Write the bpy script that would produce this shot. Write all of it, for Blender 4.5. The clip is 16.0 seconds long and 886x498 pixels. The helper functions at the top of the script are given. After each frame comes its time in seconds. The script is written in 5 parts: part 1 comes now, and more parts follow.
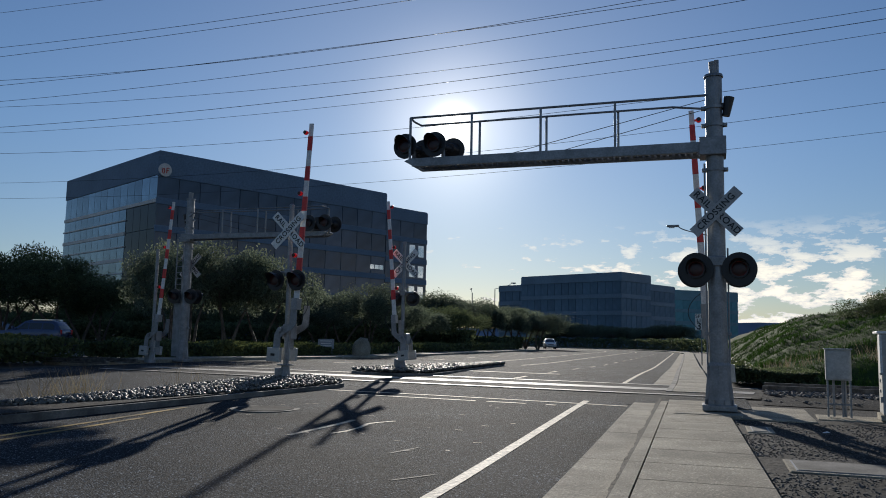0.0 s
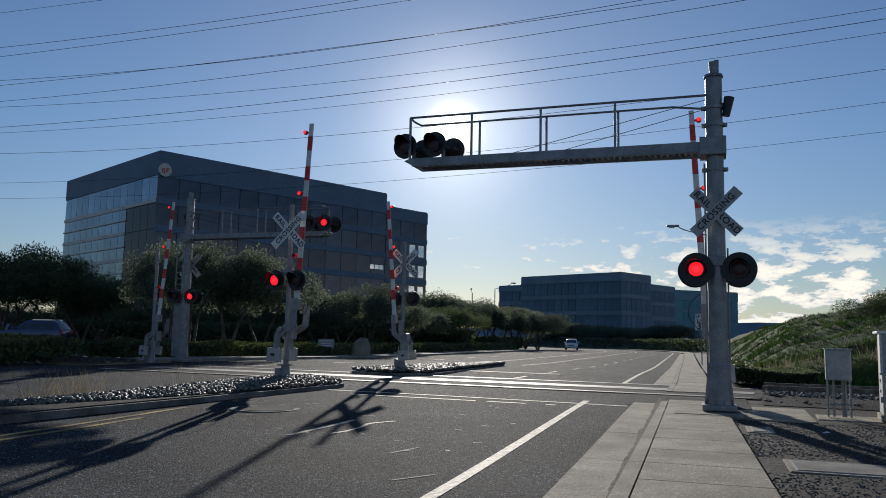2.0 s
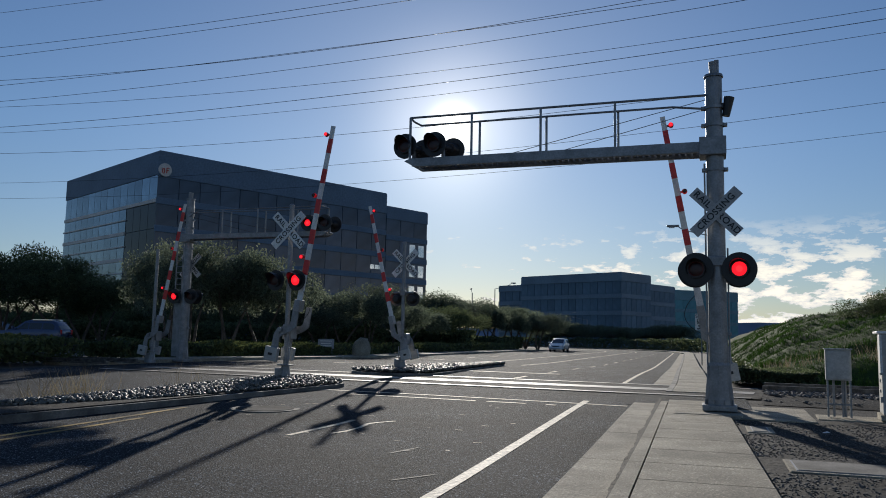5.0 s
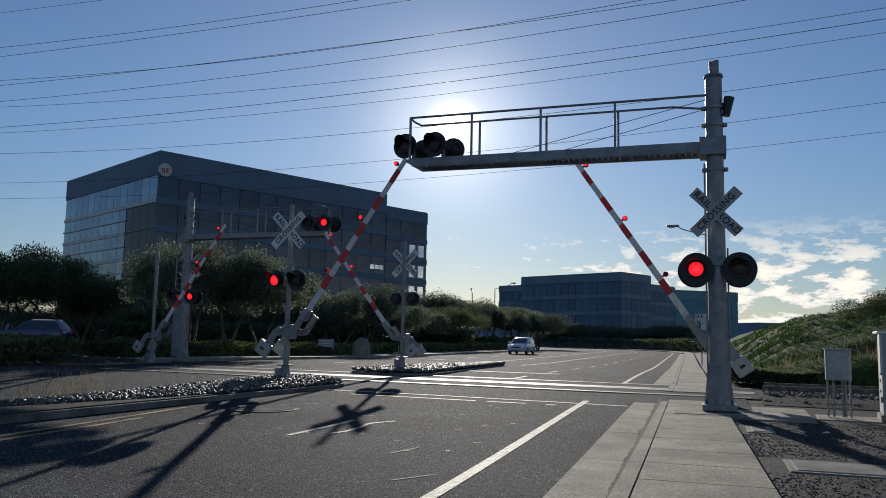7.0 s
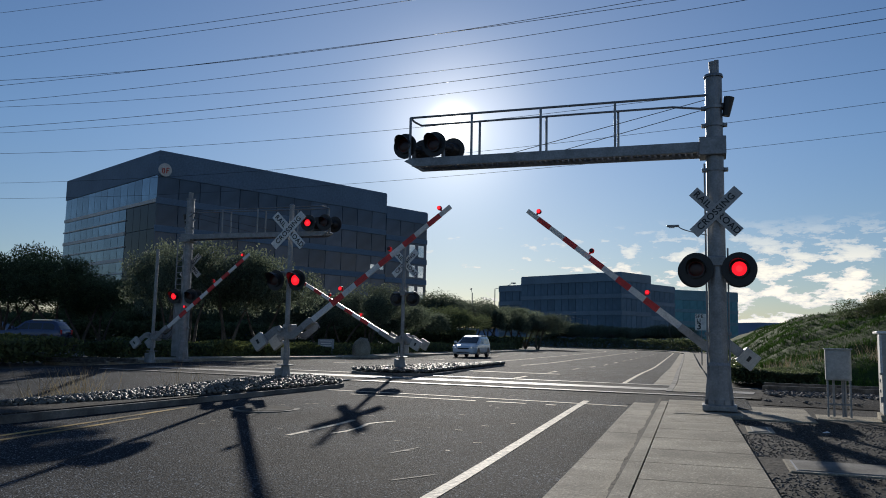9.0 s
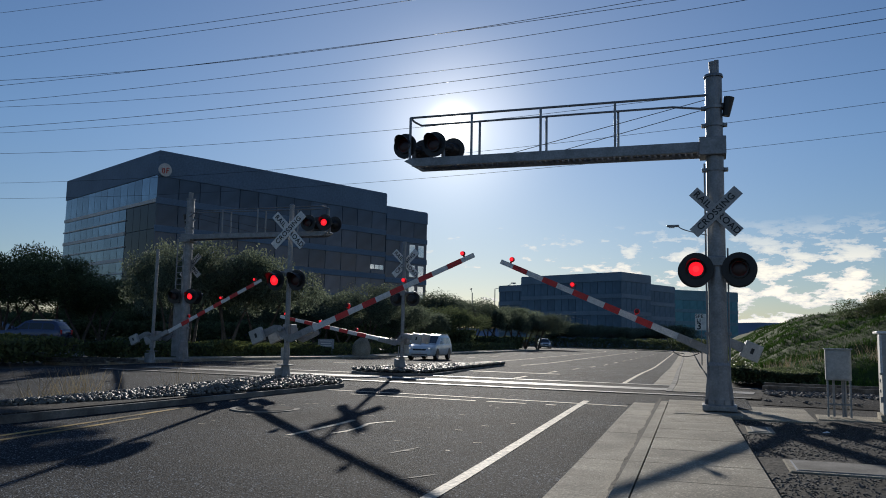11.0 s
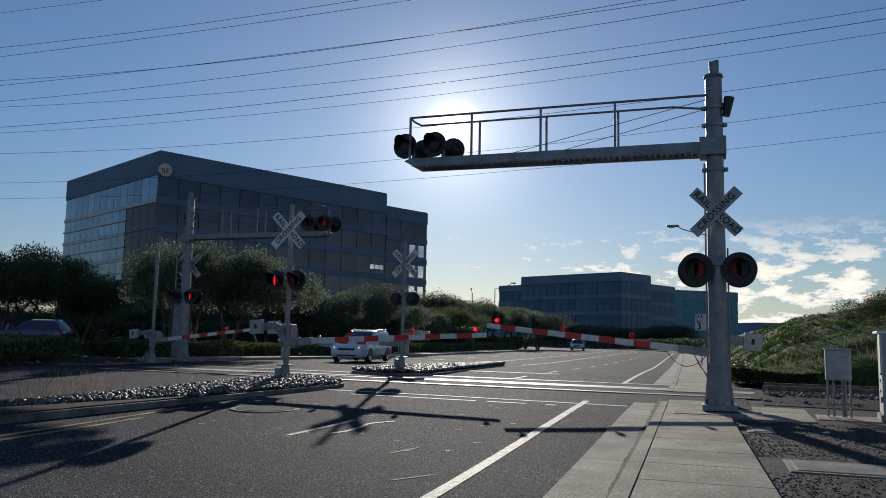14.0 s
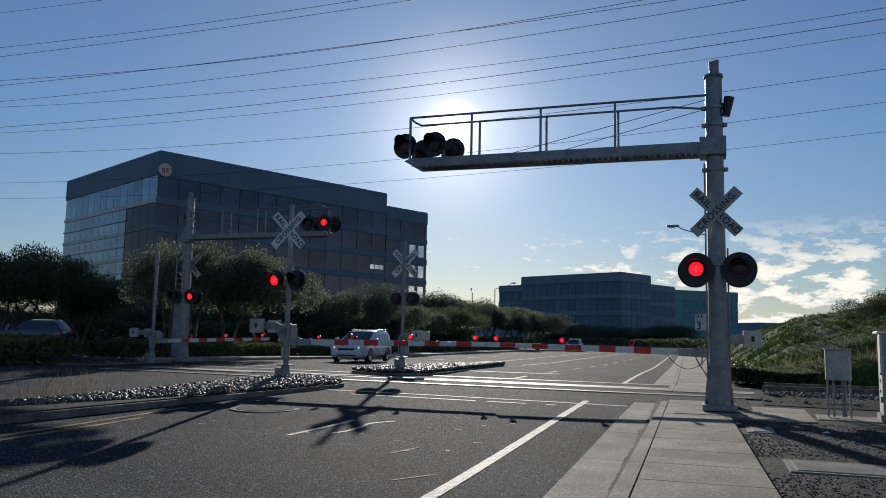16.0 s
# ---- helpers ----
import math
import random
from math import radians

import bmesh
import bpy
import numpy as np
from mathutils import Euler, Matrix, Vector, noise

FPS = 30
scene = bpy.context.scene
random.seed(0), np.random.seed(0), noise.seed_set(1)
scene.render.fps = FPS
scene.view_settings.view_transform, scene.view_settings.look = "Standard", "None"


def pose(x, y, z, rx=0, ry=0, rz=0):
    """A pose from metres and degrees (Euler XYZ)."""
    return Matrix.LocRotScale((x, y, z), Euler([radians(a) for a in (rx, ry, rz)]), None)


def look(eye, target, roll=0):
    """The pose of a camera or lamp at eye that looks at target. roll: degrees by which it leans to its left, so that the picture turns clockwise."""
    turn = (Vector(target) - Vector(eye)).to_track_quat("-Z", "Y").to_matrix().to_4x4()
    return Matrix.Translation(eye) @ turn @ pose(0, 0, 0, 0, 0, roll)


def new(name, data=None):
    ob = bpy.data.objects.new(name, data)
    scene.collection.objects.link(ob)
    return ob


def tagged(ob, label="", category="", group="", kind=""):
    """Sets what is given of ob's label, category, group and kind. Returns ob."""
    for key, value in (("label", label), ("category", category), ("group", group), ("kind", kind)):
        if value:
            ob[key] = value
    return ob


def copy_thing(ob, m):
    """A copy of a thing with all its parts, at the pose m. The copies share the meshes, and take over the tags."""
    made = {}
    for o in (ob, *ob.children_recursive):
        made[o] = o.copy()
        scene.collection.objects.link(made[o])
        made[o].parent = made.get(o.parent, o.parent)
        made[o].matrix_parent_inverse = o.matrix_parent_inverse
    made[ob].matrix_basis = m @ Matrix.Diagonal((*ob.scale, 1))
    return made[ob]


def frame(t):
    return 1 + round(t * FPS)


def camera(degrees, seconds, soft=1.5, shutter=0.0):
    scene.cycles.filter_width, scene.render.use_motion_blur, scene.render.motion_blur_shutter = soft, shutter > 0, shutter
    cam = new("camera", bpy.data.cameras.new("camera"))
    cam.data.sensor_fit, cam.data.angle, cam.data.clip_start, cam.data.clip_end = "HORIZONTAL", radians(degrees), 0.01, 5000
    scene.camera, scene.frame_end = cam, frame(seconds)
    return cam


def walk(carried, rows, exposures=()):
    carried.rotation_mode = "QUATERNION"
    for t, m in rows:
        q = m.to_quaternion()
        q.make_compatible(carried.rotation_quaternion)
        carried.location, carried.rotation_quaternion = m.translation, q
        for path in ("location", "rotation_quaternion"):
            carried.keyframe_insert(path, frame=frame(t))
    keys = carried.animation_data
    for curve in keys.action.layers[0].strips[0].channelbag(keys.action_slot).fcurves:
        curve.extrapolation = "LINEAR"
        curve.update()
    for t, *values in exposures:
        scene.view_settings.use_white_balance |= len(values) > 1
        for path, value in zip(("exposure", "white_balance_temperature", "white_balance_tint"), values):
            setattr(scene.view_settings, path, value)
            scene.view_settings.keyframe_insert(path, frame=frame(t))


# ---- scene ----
# camera: a phone on a stand at the roadside, it stands still
cam = camera(58.85, 16.0, soft=0.95)
EYE = (0, 0, 1.40)
VIEW = look(EYE, (0, math.cos(radians(6.45)), 1.40 + math.sin(radians(6.45))), 1.15)
walk(cam, [(0, VIEW), (16, VIEW)])

# ---- light ----
SUN_EL, SUN_AZ = radians(15.2), radians(0.62)   # azimuth from +y towards +x
SUN_DIR = Vector((math.sin(SUN_AZ) * math.cos(SUN_EL), math.cos(SUN_AZ) * math.cos(SUN_EL), math.sin(SUN_EL)))
scene.view_settings.exposure = 0.11


def make_world():
    w = bpy.data.worlds.new("sky")
    scene.world = w
    w.use_nodes = True
    n, l = w.node_tree.nodes, w.node_tree.links
    n.clear()
    out, bg = n.new("ShaderNodeOutputWorld"), n.new("ShaderNodeBackground")
    sky = n.new("ShaderNodeTexSky")
    sky.sky_type, sky.sun_disc = "NISHITA", False
    sky.sun_elevation, sky.sun_rotation = SUN_EL, SUN_AZ
    sky.air_density, sky.dust_density, sky.ozone_density = 1.0, 0.12, 2.3
    # sun's aureole: brightness by the angle to the sun
    co = n.new("ShaderNodeTexCoord")
    dot = n.new("ShaderNodeVectorMath")
    dot.operation = "DOT_PRODUCT"
    dot.inputs[1].default_value = SUN_DIR
    l.new(co.outputs["Generated"], dot.inputs[0])

    def math_node(op, a, b=None, c=None, clamp=False):
        m = n.new("ShaderNodeMath")
        m.operation, m.use_clamp = op, clamp
        for i, v in enumerate((a, b, c)):
            if v is None:
                continue
            if isinstance(v, (int, float)):
                m.inputs[i].default_value = v
            else:
                l.new(v, m.inputs[i])
        return m.outputs[0]
    d = math_node("MAXIMUM", dot.outputs["Value"], 0.0)
    core = math_node("MULTIPLY", math_node("POWER", d, 4500.0), SKY_CORE)
    mid = math_node("MULTIPLY", math_node("POWER", d, 280.0), SKY_MID)
    wide = math_node("MULTIPLY", math_node("POWER", d, 18.0), SKY_WIDE)
    glow = math_node("ADD", math_node("ADD", core, mid), wide)
    # low cumulus near the horizon
    sep = n.new("ShaderNodeSeparateXYZ")
    l.new(co.outputs["Generated"], sep.inputs[0])
    az = math_node("ARCTAN2", sep.outputs[0], sep.outputs[1])
    comb = n.new("ShaderNodeCombineXYZ")
    l.new(math_node("MULTIPLY", az, 24.0), comb.inputs[0])
    l.new(math_node("MULTIPLY", sep.outputs[2], 62.0), comb.inputs[1])
    tex = n.new("ShaderNodeTexNoise")
    tex.inputs["Scale"].default_value, tex.inputs["Detail"].default_value = 1.0, 9.0
    tex.inputs["Roughness"].default_value = 0.62
    l.new(comb.outputs[0], tex.inputs["Vector"])
    z = sep.outputs[2]
    # more cloud to the east of the sun, none higher than eight degrees
    band = math_node("MULTIPLY", math_node("SUBTRACT", 1.0, math_node("DIVIDE", math_node("SUBTRACT", z, 0.075), 0.075), None, True),
                     math_node("DIVIDE", math_node("ADD", z, 0.005), 0.03, None, True))
    east = math_node("MULTIPLY_ADD", az, 0.36, -0.075)
    lift = math_node("ADD", tex.outputs["Fac"], math_node("MINIMUM", east, 0.07))
    mask = math_node("MULTIPLY", math_node("DIVIDE", math_node("SUBTRACT", lift, 0.545), 0.035, None, True), band, None, True)
    mix = n.new("ShaderNodeMix")
    mix.data_type = "RGBA"
    shade = n.new("ShaderNodeMix")
    shade.data_type = "RGBA"
    shade.inputs["A"].default_value, shade.inputs["B"].default_value = (8.5, 8.9, 9.4, 1), (15.0, 14.0, 12.0, 1)
    l.new(math_node("DIVIDE", math_node("SUBTRACT", lift, 0.54), 0.13, None, True), shade.inputs["Factor"])
    l.new(mask, mix.inputs["Factor"])
    l.new(shade.outputs["Result"], mix.inputs["B"])
    add = n.new("ShaderNodeMix")
    add.data_type, add.blend_type = "RGBA", "ADD"
    add.inputs["Factor"].default_value = 1.0
    tint = n.new("ShaderNodeMix")
    tint.data_type, tint.blend_type = "RGBA", "MULTIPLY"
    tint.inputs["Factor"].default_value = 1.0
    tint.inputs["A"].default_value = (1.0, 0.92, 0.78, 1)
    l.new(glow, tint.inputs["B"])
    hue = n.new("ShaderNodeMix")
    hue.data_type, hue.blend_type = "RGBA", "MULTIPLY"
    hue.inputs["Factor"].default_value = 1.0
    haze = n.new("ShaderNodeMix")
    haze.data_type = "RGBA"
    haze.inputs["A"].default_value, haze.inputs["B"].default_value = SKY_LOW, SKY_TINT
    l.new(math_node("DIVIDE", sep.outputs[2], 0.24, None, True), haze.inputs["Factor"])
    l.new(haze.outputs["Result"], hue.inputs["B"])
    l.new(sky.outputs[0], hue.inputs["A"])
    l.new(hue.outputs["Result"], mix.inputs["A"])
    l.new(mix.outputs["Result"], add.inputs["A"])
    l.new(tint.outputs["Result"], add.inputs["B"])
    l.new(add.outputs["Result"], bg.inputs["Color"])
    bg.inputs["Strength"].default_value = SKY_STRENGTH
    l.new(bg.outputs[0], out.inputs[0])


SKY_STRENGTH, SKY_CORE, SKY_MID, SKY_WIDE, SKY_TINT = 0.070, 32.0, 7.0, 0.6, (0.75, 0.875, 1.08, 1)
SKY_LOW = (0.67, 0.70, 0.83, 1)      # thin haze near the horizon
make_world()
sun_data = bpy.data.lights.new("sun", "SUN")
sun_data.energy, sun_data.angle, sun_data.color = 4.6, radians(0.53), (1.0, 0.94, 0.85)
sun = new("sun", sun_data)
sun.matrix_world = look(SUN_DIR * 300, (0, 0, 0))


# ---- materials ----
def mat(name, col, rough=0.6, metal=0.0, var=0.25, scale=3.0, fine=40.0, bump=0.0, fine_var=0.15, emit=0.0, spec=0.5, second=None, island=False, rand=0.0, bump_scale=None, speck=0.0, speck_scale=70.0):
    """A paint or stone: two scales of tone over the object's own space, fine relief."""
    m = bpy.data.materials.new(name)
    m.use_nodes = True
    n, l = m.node_tree.nodes, m.node_tree.links
    b = n["Principled BSDF"]
    b.inputs["Roughness"].default_value, b.inputs["Metallic"].default_value = rough, metal
    b.inputs["Specular IOR Level"].default_value = spec
    co = n.new("ShaderNodeTexCoord")
    t1, t2 = n.new("ShaderNodeTexNoise"), n.new("ShaderNodeTexNoise")
    t1.inputs["Scale"].default_value, t1.inputs["Detail"].default_value = scale, 5.0
    t2.inputs["Scale"].default_value, t2.inputs["Detail"].default_value = fine, 3.0
    for t in (t1, t2):
        l.new(co.outputs["Object"], t.inputs["Vector"])
    c2 = second or tuple(c * (1 - 2 * var) for c in col)
    c1 = col if second else tuple(min(1, c * (1 + 0.6 * var)) for c in col)
    ramp = n.new("ShaderNodeMapRange")
    ramp.inputs["From Min"].default_value, ramp.inputs["From Max"].default_value = 0.34, 0.66
    l.new(t1.outputs["Fac"], ramp.inputs["Value"])
    mx = n.new("ShaderNodeMix")
    mx.data_type = "RGBA"
    mx.inputs["A"].default_value, mx.inputs["B"].default_value = (*c2, 1), (*c1, 1)
    l.new(ramp.outputs[0], mx.inputs["Factor"])
    hv = n.new("ShaderNodeHueSaturation")
    val = n.new("ShaderNodeMapRange")
    val.inputs["From Min"].default_value, val.inputs["From Max"].default_value = 0.3, 0.7
    val.inputs["To Min"].default_value, val.inputs["To Max"].default_value = 1 - fine_var, 1 + fine_var
    l.new(t2.outputs["Fac"], val.inputs["Value"])
    last = val.outputs[0]
    if rand or island:
        src = n.new("ShaderNodeNewGeometry").outputs["Random Per Island"] if island else n.new("ShaderNodeObjectInfo").outputs["Random"]
        rr = n.new("ShaderNodeMapRange")
        rr.inputs["To Min"].default_value, rr.inputs["To Max"].default_value = 1 - rand, 1 + rand
        l.new(src, rr.inputs["Value"])
        mm = n.new("ShaderNodeMath")
        mm.operation = "MULTIPLY"
        l.new(last, mm.inputs[0])
        l.new(rr.outputs[0], mm.inputs[1])
        last = mm.outputs[0]
    if speck:       # single pale grains among darker ones
        vo = n.new("ShaderNodeTexVoronoi")
        vo.inputs["Scale"].default_value = speck_scale
        l.new(co.outputs["Object"], vo.inputs["Vector"])
        sx = n.new("ShaderNodeSeparateColor")
        l.new(vo.outputs["Color"], sx.inputs[0])
        sm = n.new("ShaderNodeMapRange")
        sm.inputs["From Min"].default_value, sm.inputs["From Max"].default_value = 0.86, 1.0
        sm.inputs["To Min"].default_value, sm.inputs["To Max"].default_value = 0.85, 1.0 + speck
        l.new(sx.outputs[0], sm.inputs["Value"])
        mm2 = n.new("ShaderNodeMath")
        mm2.operation = "MULTIPLY"
        l.new(last, mm2.inputs[0])
        l.new(sm.outputs[0], mm2.inputs[1])
        last = mm2.outputs[0]
    l.new(last, hv.inputs["Value"])
    l.new(mx.outputs["Result"], hv.inputs["Color"])
    l.new(hv.outputs[0], b.inputs["Base Color"])
    if bump:
        bp = n.new("ShaderNodeBump")
        bp.inputs["Strength"].default_value, bp.inputs["Distance"].default_value = min(1.0, bump), 0.02
        if bump_scale:
            t3 = n.new("ShaderNodeTexNoise")
            t3.inputs["Scale"].default_value = bump_scale
            l.new(co.outputs["Object"], t3.inputs["Vector"])
            l.new(t3.outputs["Fac"], bp.inputs["Height"])
        else:
            l.new(t2.outputs["Fac"], bp.inputs["Height"])
        l.new(bp.outputs[0], b.inputs["Normal"])
    if emit:
        b.inputs["Emission Color"].default_value = (*col, 1)
        b.inputs["Emission Strength"].default_value = emit
    return m


def leaf_mat(name, col, col2, trans=0.35, rough=0.7, spec=0.12):
    """Leaves: light passes through them, each one has its own tone."""
    m = mat(name, col, rough, var=0.3, scale=0.6, fine=8, second=col2, island=True, rand=0.45, spec=spec)
    n, l = m.node_tree.nodes, m.node_tree.links
    b, out = n["Principled BSDF"], n["Material Output"]
    tr, sh = n.new("ShaderNodeBsdfTranslucent"), n.new("ShaderNodeMixShader")
    sh.inputs[0].default_value = trans
    l.new(b.inputs["Base Color"].links[0].from_socket, tr.inputs["Color"])
    l.new(b.outputs[0], sh.inputs[1])
    l.new(tr.outputs[0], sh.inputs[2])
    l.new(sh.outputs[0], out.inputs["Surface"])
    return m


M_ASPHALT = mat("asphalt", (0.029, 0.033, 0.038), 0.92, var=0.24, scale=0.35, fine=48, bump=1.0, fine_var=0.9, spec=0.07, speck=9.0, speck_scale=85)
M_PANEL = mat("crossing_panel_rubber", (0.06, 0.06, 0.06), 0.9, var=0.25, scale=1.2, fine=45, bump=1.0, spec=0.06)
M_GLARE_STRIP = mat("worn_glare_concrete", (0.34, 0.315, 0.28), 0.6, var=0.3, scale=1.5, fine=45, bump=0.5, spec=0.3)
M_CONCRETE = mat("concrete", (0.375, 0.335, 0.26), 0.88, spec=0.15, var=0.20, scale=1.3, fine=45, bump=0.6, fine_var=0.28, rand=0.10, speck=0.5, speck_scale=55)
M_KERB = mat("kerb_concrete", (0.22, 0.21, 0.19), 0.88, spec=0.15, var=0.25, scale=1.8, fine=30, bump=0.4, rand=0.1)
M_SOIL = mat("soil", (0.07, 0.06, 0.048), 0.9, var=0.3, scale=0.3, fine=8, bump=0.8)
M_GRAVEL = mat("gravel_bed", (0.038, 0.036, 0.034), 0.85, var=0.35, scale=1.2, fine=22, bump=1.0, fine_var=0.5, spec=0.1, speck=2.5, speck_scale=40)
M_STONE = mat("crushed_stone", (0.12, 0.115, 0.108), 0.8, var=0.2, scale=4, fine=40, bump=0.3, island=True, rand=0.5)
M_COBBLE = mat("river_cobble", (0.165, 0.155, 0.13), 0.55, spec=0.35, var=0.3, scale=9, fine=60, bump=0.3, rand=0.45)
M_COBBLE_FAR = mat("river_cobble_far", (0.165, 0.155, 0.13), 0.55, spec=0.35, var=0.3, scale=9, fine=60, bump=0.3, island=True, rand=0.45)
M_WHITE_LINE = mat("white_road_paint", (0.68, 0.60, 0.47), 0.75, spec=0.25, second=(0.42, 0.37, 0.29), scale=5.0, fine=26, bump=0.6, fine_var=0.45)
M_YELLOW_LINE = mat("yellow_road_paint", (0.55, 0.37, 0.13), 0.85, spec=0.15, second=(0.09, 0.075, 0.05), scale=2.2, fine=28, bump=0.3)
M_GALV = mat("galvanised_steel", (0.27, 0.28, 0.29), 0.5, 0.55, var=0.12, scale=5, fine=30, bump=0.08)
M_ALU = mat("silver_paint", (0.28, 0.285, 0.29), 0.5, 0.3, var=0.14, scale=4, fine=30, bump=0.08)
M_GREY_BOX = mat("grey_enamel", (0.44, 0.44, 0.42), 0.45, 0.0, var=0.1, scale=4, fine=30)
M_WHITE = mat("white_enamel", (0.74, 0.74, 0.72), 0.4, var=0.08, scale=5, fine=30)
M_SHEET = mat("aged_reflective_sheeting", (0.40, 0.41, 0.41), 0.5, var=0.08, scale=5, fine=30)
M_BLACK = mat("black_enamel", (0.016, 0.016, 0.018), 0.45, var=0.2, scale=5, fine=30)
M_LETTER = mat("black_lettering", (0.02, 0.02, 0.022), 0.5, var=0.1)
M_RED_BAND = mat("red_reflective", (0.62, 0.03, 0.03), 0.4, var=0.1, scale=6)
M_WHITE_BAND = mat("white_reflective", (0.72, 0.71, 0.69), 0.4, var=0.08, scale=6)
M_LENS_OFF = mat("dark_red_lens", (0.03, 0.002, 0.003), 0.35, var=0.1, scale=20)
M_LENS_ON = mat("lit_red_lens", (1.0, 0.012, 0.025), 0.5, var=0.02, emit=1.0)
M_LENS_CORE = mat("lit_red_lens_core", (1.0, 0.03, 0.04), 0.5, var=0.02, emit=1.05)
M_RUBBER = mat("black_rubber", (0.02, 0.02, 0.02), 0.75, var=0.2, scale=8)
M_RAIL = mat("rail_steel", (0.16, 0.14, 0.12), 0.5, 0.6, var=0.3, scale=6, fine=40)
M_TIE = mat("timber_sleeper", (0.09, 0.075, 0.06), 0.85, var=0.3, scale=3, fine=25, bump=0.6)
M_WIRE = mat("cable", (0.03, 0.03, 0.035), 0.6, var=0.1)
M_BARK = mat("bark", (0.13, 0.105, 0.085), 0.9, var=0.3, scale=4, fine=18, bump=0.8)
M_OLIVE = leaf_mat("olive_leaves", (0.16, 0.19, 0.135), (0.09, 0.115, 0.075), 0.5)
M_OAK = leaf_mat("oak_leaves", (0.13, 0.155, 0.075), (0.075, 0.10, 0.05), 0.55)
M_HEDGE = leaf_mat("hedge_leaves", (0.12, 0.14, 0.05), (0.065, 0.085, 0.03), 0.4, 0.5, 0.32)
M_GRASS = leaf_mat("grass_blades", (0.070, 0.140, 0.022), (0.030, 0.068, 0.012), 0.22)
M_DRY = leaf_mat("dry_grass", (0.30, 0.25, 0.16), (0.22, 0.18, 0.11), 0.35)
M_TURF = mat("turf", (0.038, 0.066, 0.016), 0.95, var=0.3, scale=0.5, fine=6, bump=1.0, second=(0.03, 0.048, 0.014), spec=0.1)
# the shaded, hazy look of the office's right face is put into this blue
M_SHADE_WALL = mat("shade_blue_panel", (0.105, 0.175, 0.26), 0.6, var=0.08, scale=0.2, fine=3)
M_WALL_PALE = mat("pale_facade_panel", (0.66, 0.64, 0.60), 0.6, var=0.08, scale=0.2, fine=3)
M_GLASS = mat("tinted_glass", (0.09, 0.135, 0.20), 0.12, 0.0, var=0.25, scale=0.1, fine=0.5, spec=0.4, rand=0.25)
# distance haze is mixed into these far facade colours: paler, bluer, low in contrast
M_WALL_HAZED = mat("far_hazed_panel", (0.145, 0.225, 0.295), 0.6, var=0.08, scale=0.2, fine=3)
M_HAZED_PANE = mat("far_hazed_glass", (0.135, 0.215, 0.285), 0.55, var=0.1, scale=0.1, fine=0.5, spec=0.1, rand=0.12)
M_TEAL_PANE = mat("teal_glass", (0.11, 0.29, 0.34), 0.5, var=0.1, scale=0.1, fine=0.5, spec=0.15, rand=0.12)
M_TEAL_WALL = mat("teal_spandrel", (0.12, 0.25, 0.30), 0.6, var=0.08, scale=0.2, fine=3)
# near-black copy of the glass: the recessed corner's shade is in its colour
M_SHADE_GLASS = mat("shaded_corner_glass", (0.02, 0.03, 0.045), 0.12, var=0.2, scale=0.1, fine=0.5, spec=0.3)
M_SCUFF = mat("tyre_scuff", (0.10, 0.095, 0.085), 0.8, spec=0.15, second=(0.04, 0.04, 0.042), scale=6.0, fine=40, fine_var=0.5)
# brighter, more mirroring copy of the office glass, for the face turned to bright sky
M_BRIGHT_SIDE_GLASS = mat("sky_bright_side_glass", (0.30, 0.40, 0.50), 0.10, 0.85, var=0.2, scale=0.1, fine=0.5, rand=0.2)
M_SKY_PANE = mat("mirror_glass", (0.75, 0.80, 0.85), 0.06, 0.9, var=0.05)
M_RED_SIGN = mat("red_sign_enamel", (0.55, 0.06, 0.04), 0.5, var=0.1)
M_CAR_WHITE = mat("white_car_paint", (0.70, 0.71, 0.72), 0.22, 0.0, var=0.04, scale=2)
M_CAR_BLUE = mat("dark_blue_car_paint", (0.06, 0.085, 0.16), 0.2, 0.2, var=0.05, scale=2)
M_CAR_SILVER = mat("silver_car_paint", (0.45, 0.46, 0.48), 0.25, 0.5, var=0.04, scale=2)
M_CAR_GLASS = mat("car_glass", (0.012, 0.015, 0.018), 0.05, spec=0.8, var=0.1)
M_CHROME = mat("chrome", (0.7, 0.7, 0.72), 0.15, 1.0, var=0.05)
M_LAMP_GLASS = mat("headlight_glass", (0.75, 0.77, 0.8), 0.1, var=0.05)
M_DRL = mat("daytime_light", (1.0, 0.98, 0.92), 0.3, var=0.02, emit=0.4)
M_PIPE = mat("grey_conduit", (0.30, 0.30, 0.30), 0.5, var=0.1)
M_HAZE_HILL = mat("haze_blue_hills", (0.16, 0.22, 0.30), 0.95, var=0.15, scale=0.002, fine=0.02)
M_SIGN_GREEN = mat("slate_sign_board", (0.30, 0.33, 0.38), 0.5, var=0.06)


# ---- building blocks ----
def part(name, bm, material, parent=None, label="", smooth=False, loc=None):
    me = bpy.data.meshes.new(name)
    if smooth:
        for f in bm.faces:
            f.smooth = True
    bm.to_mesh(me)
    bm.free()
    me.materials.append(material)
    ob = new(name, me)
    if parent:
        ob.parent = parent
    if loc is not None:
        ob.matrix_basis = loc
    if label:
        tagged(ob, label)
    return ob


def thing(name, m, label, category, group="", kind=""):
    e = new(name)
    e.empty_display_size = 0.2
    e.matrix_basis = m
    return tagged(e, label, category, group, kind)


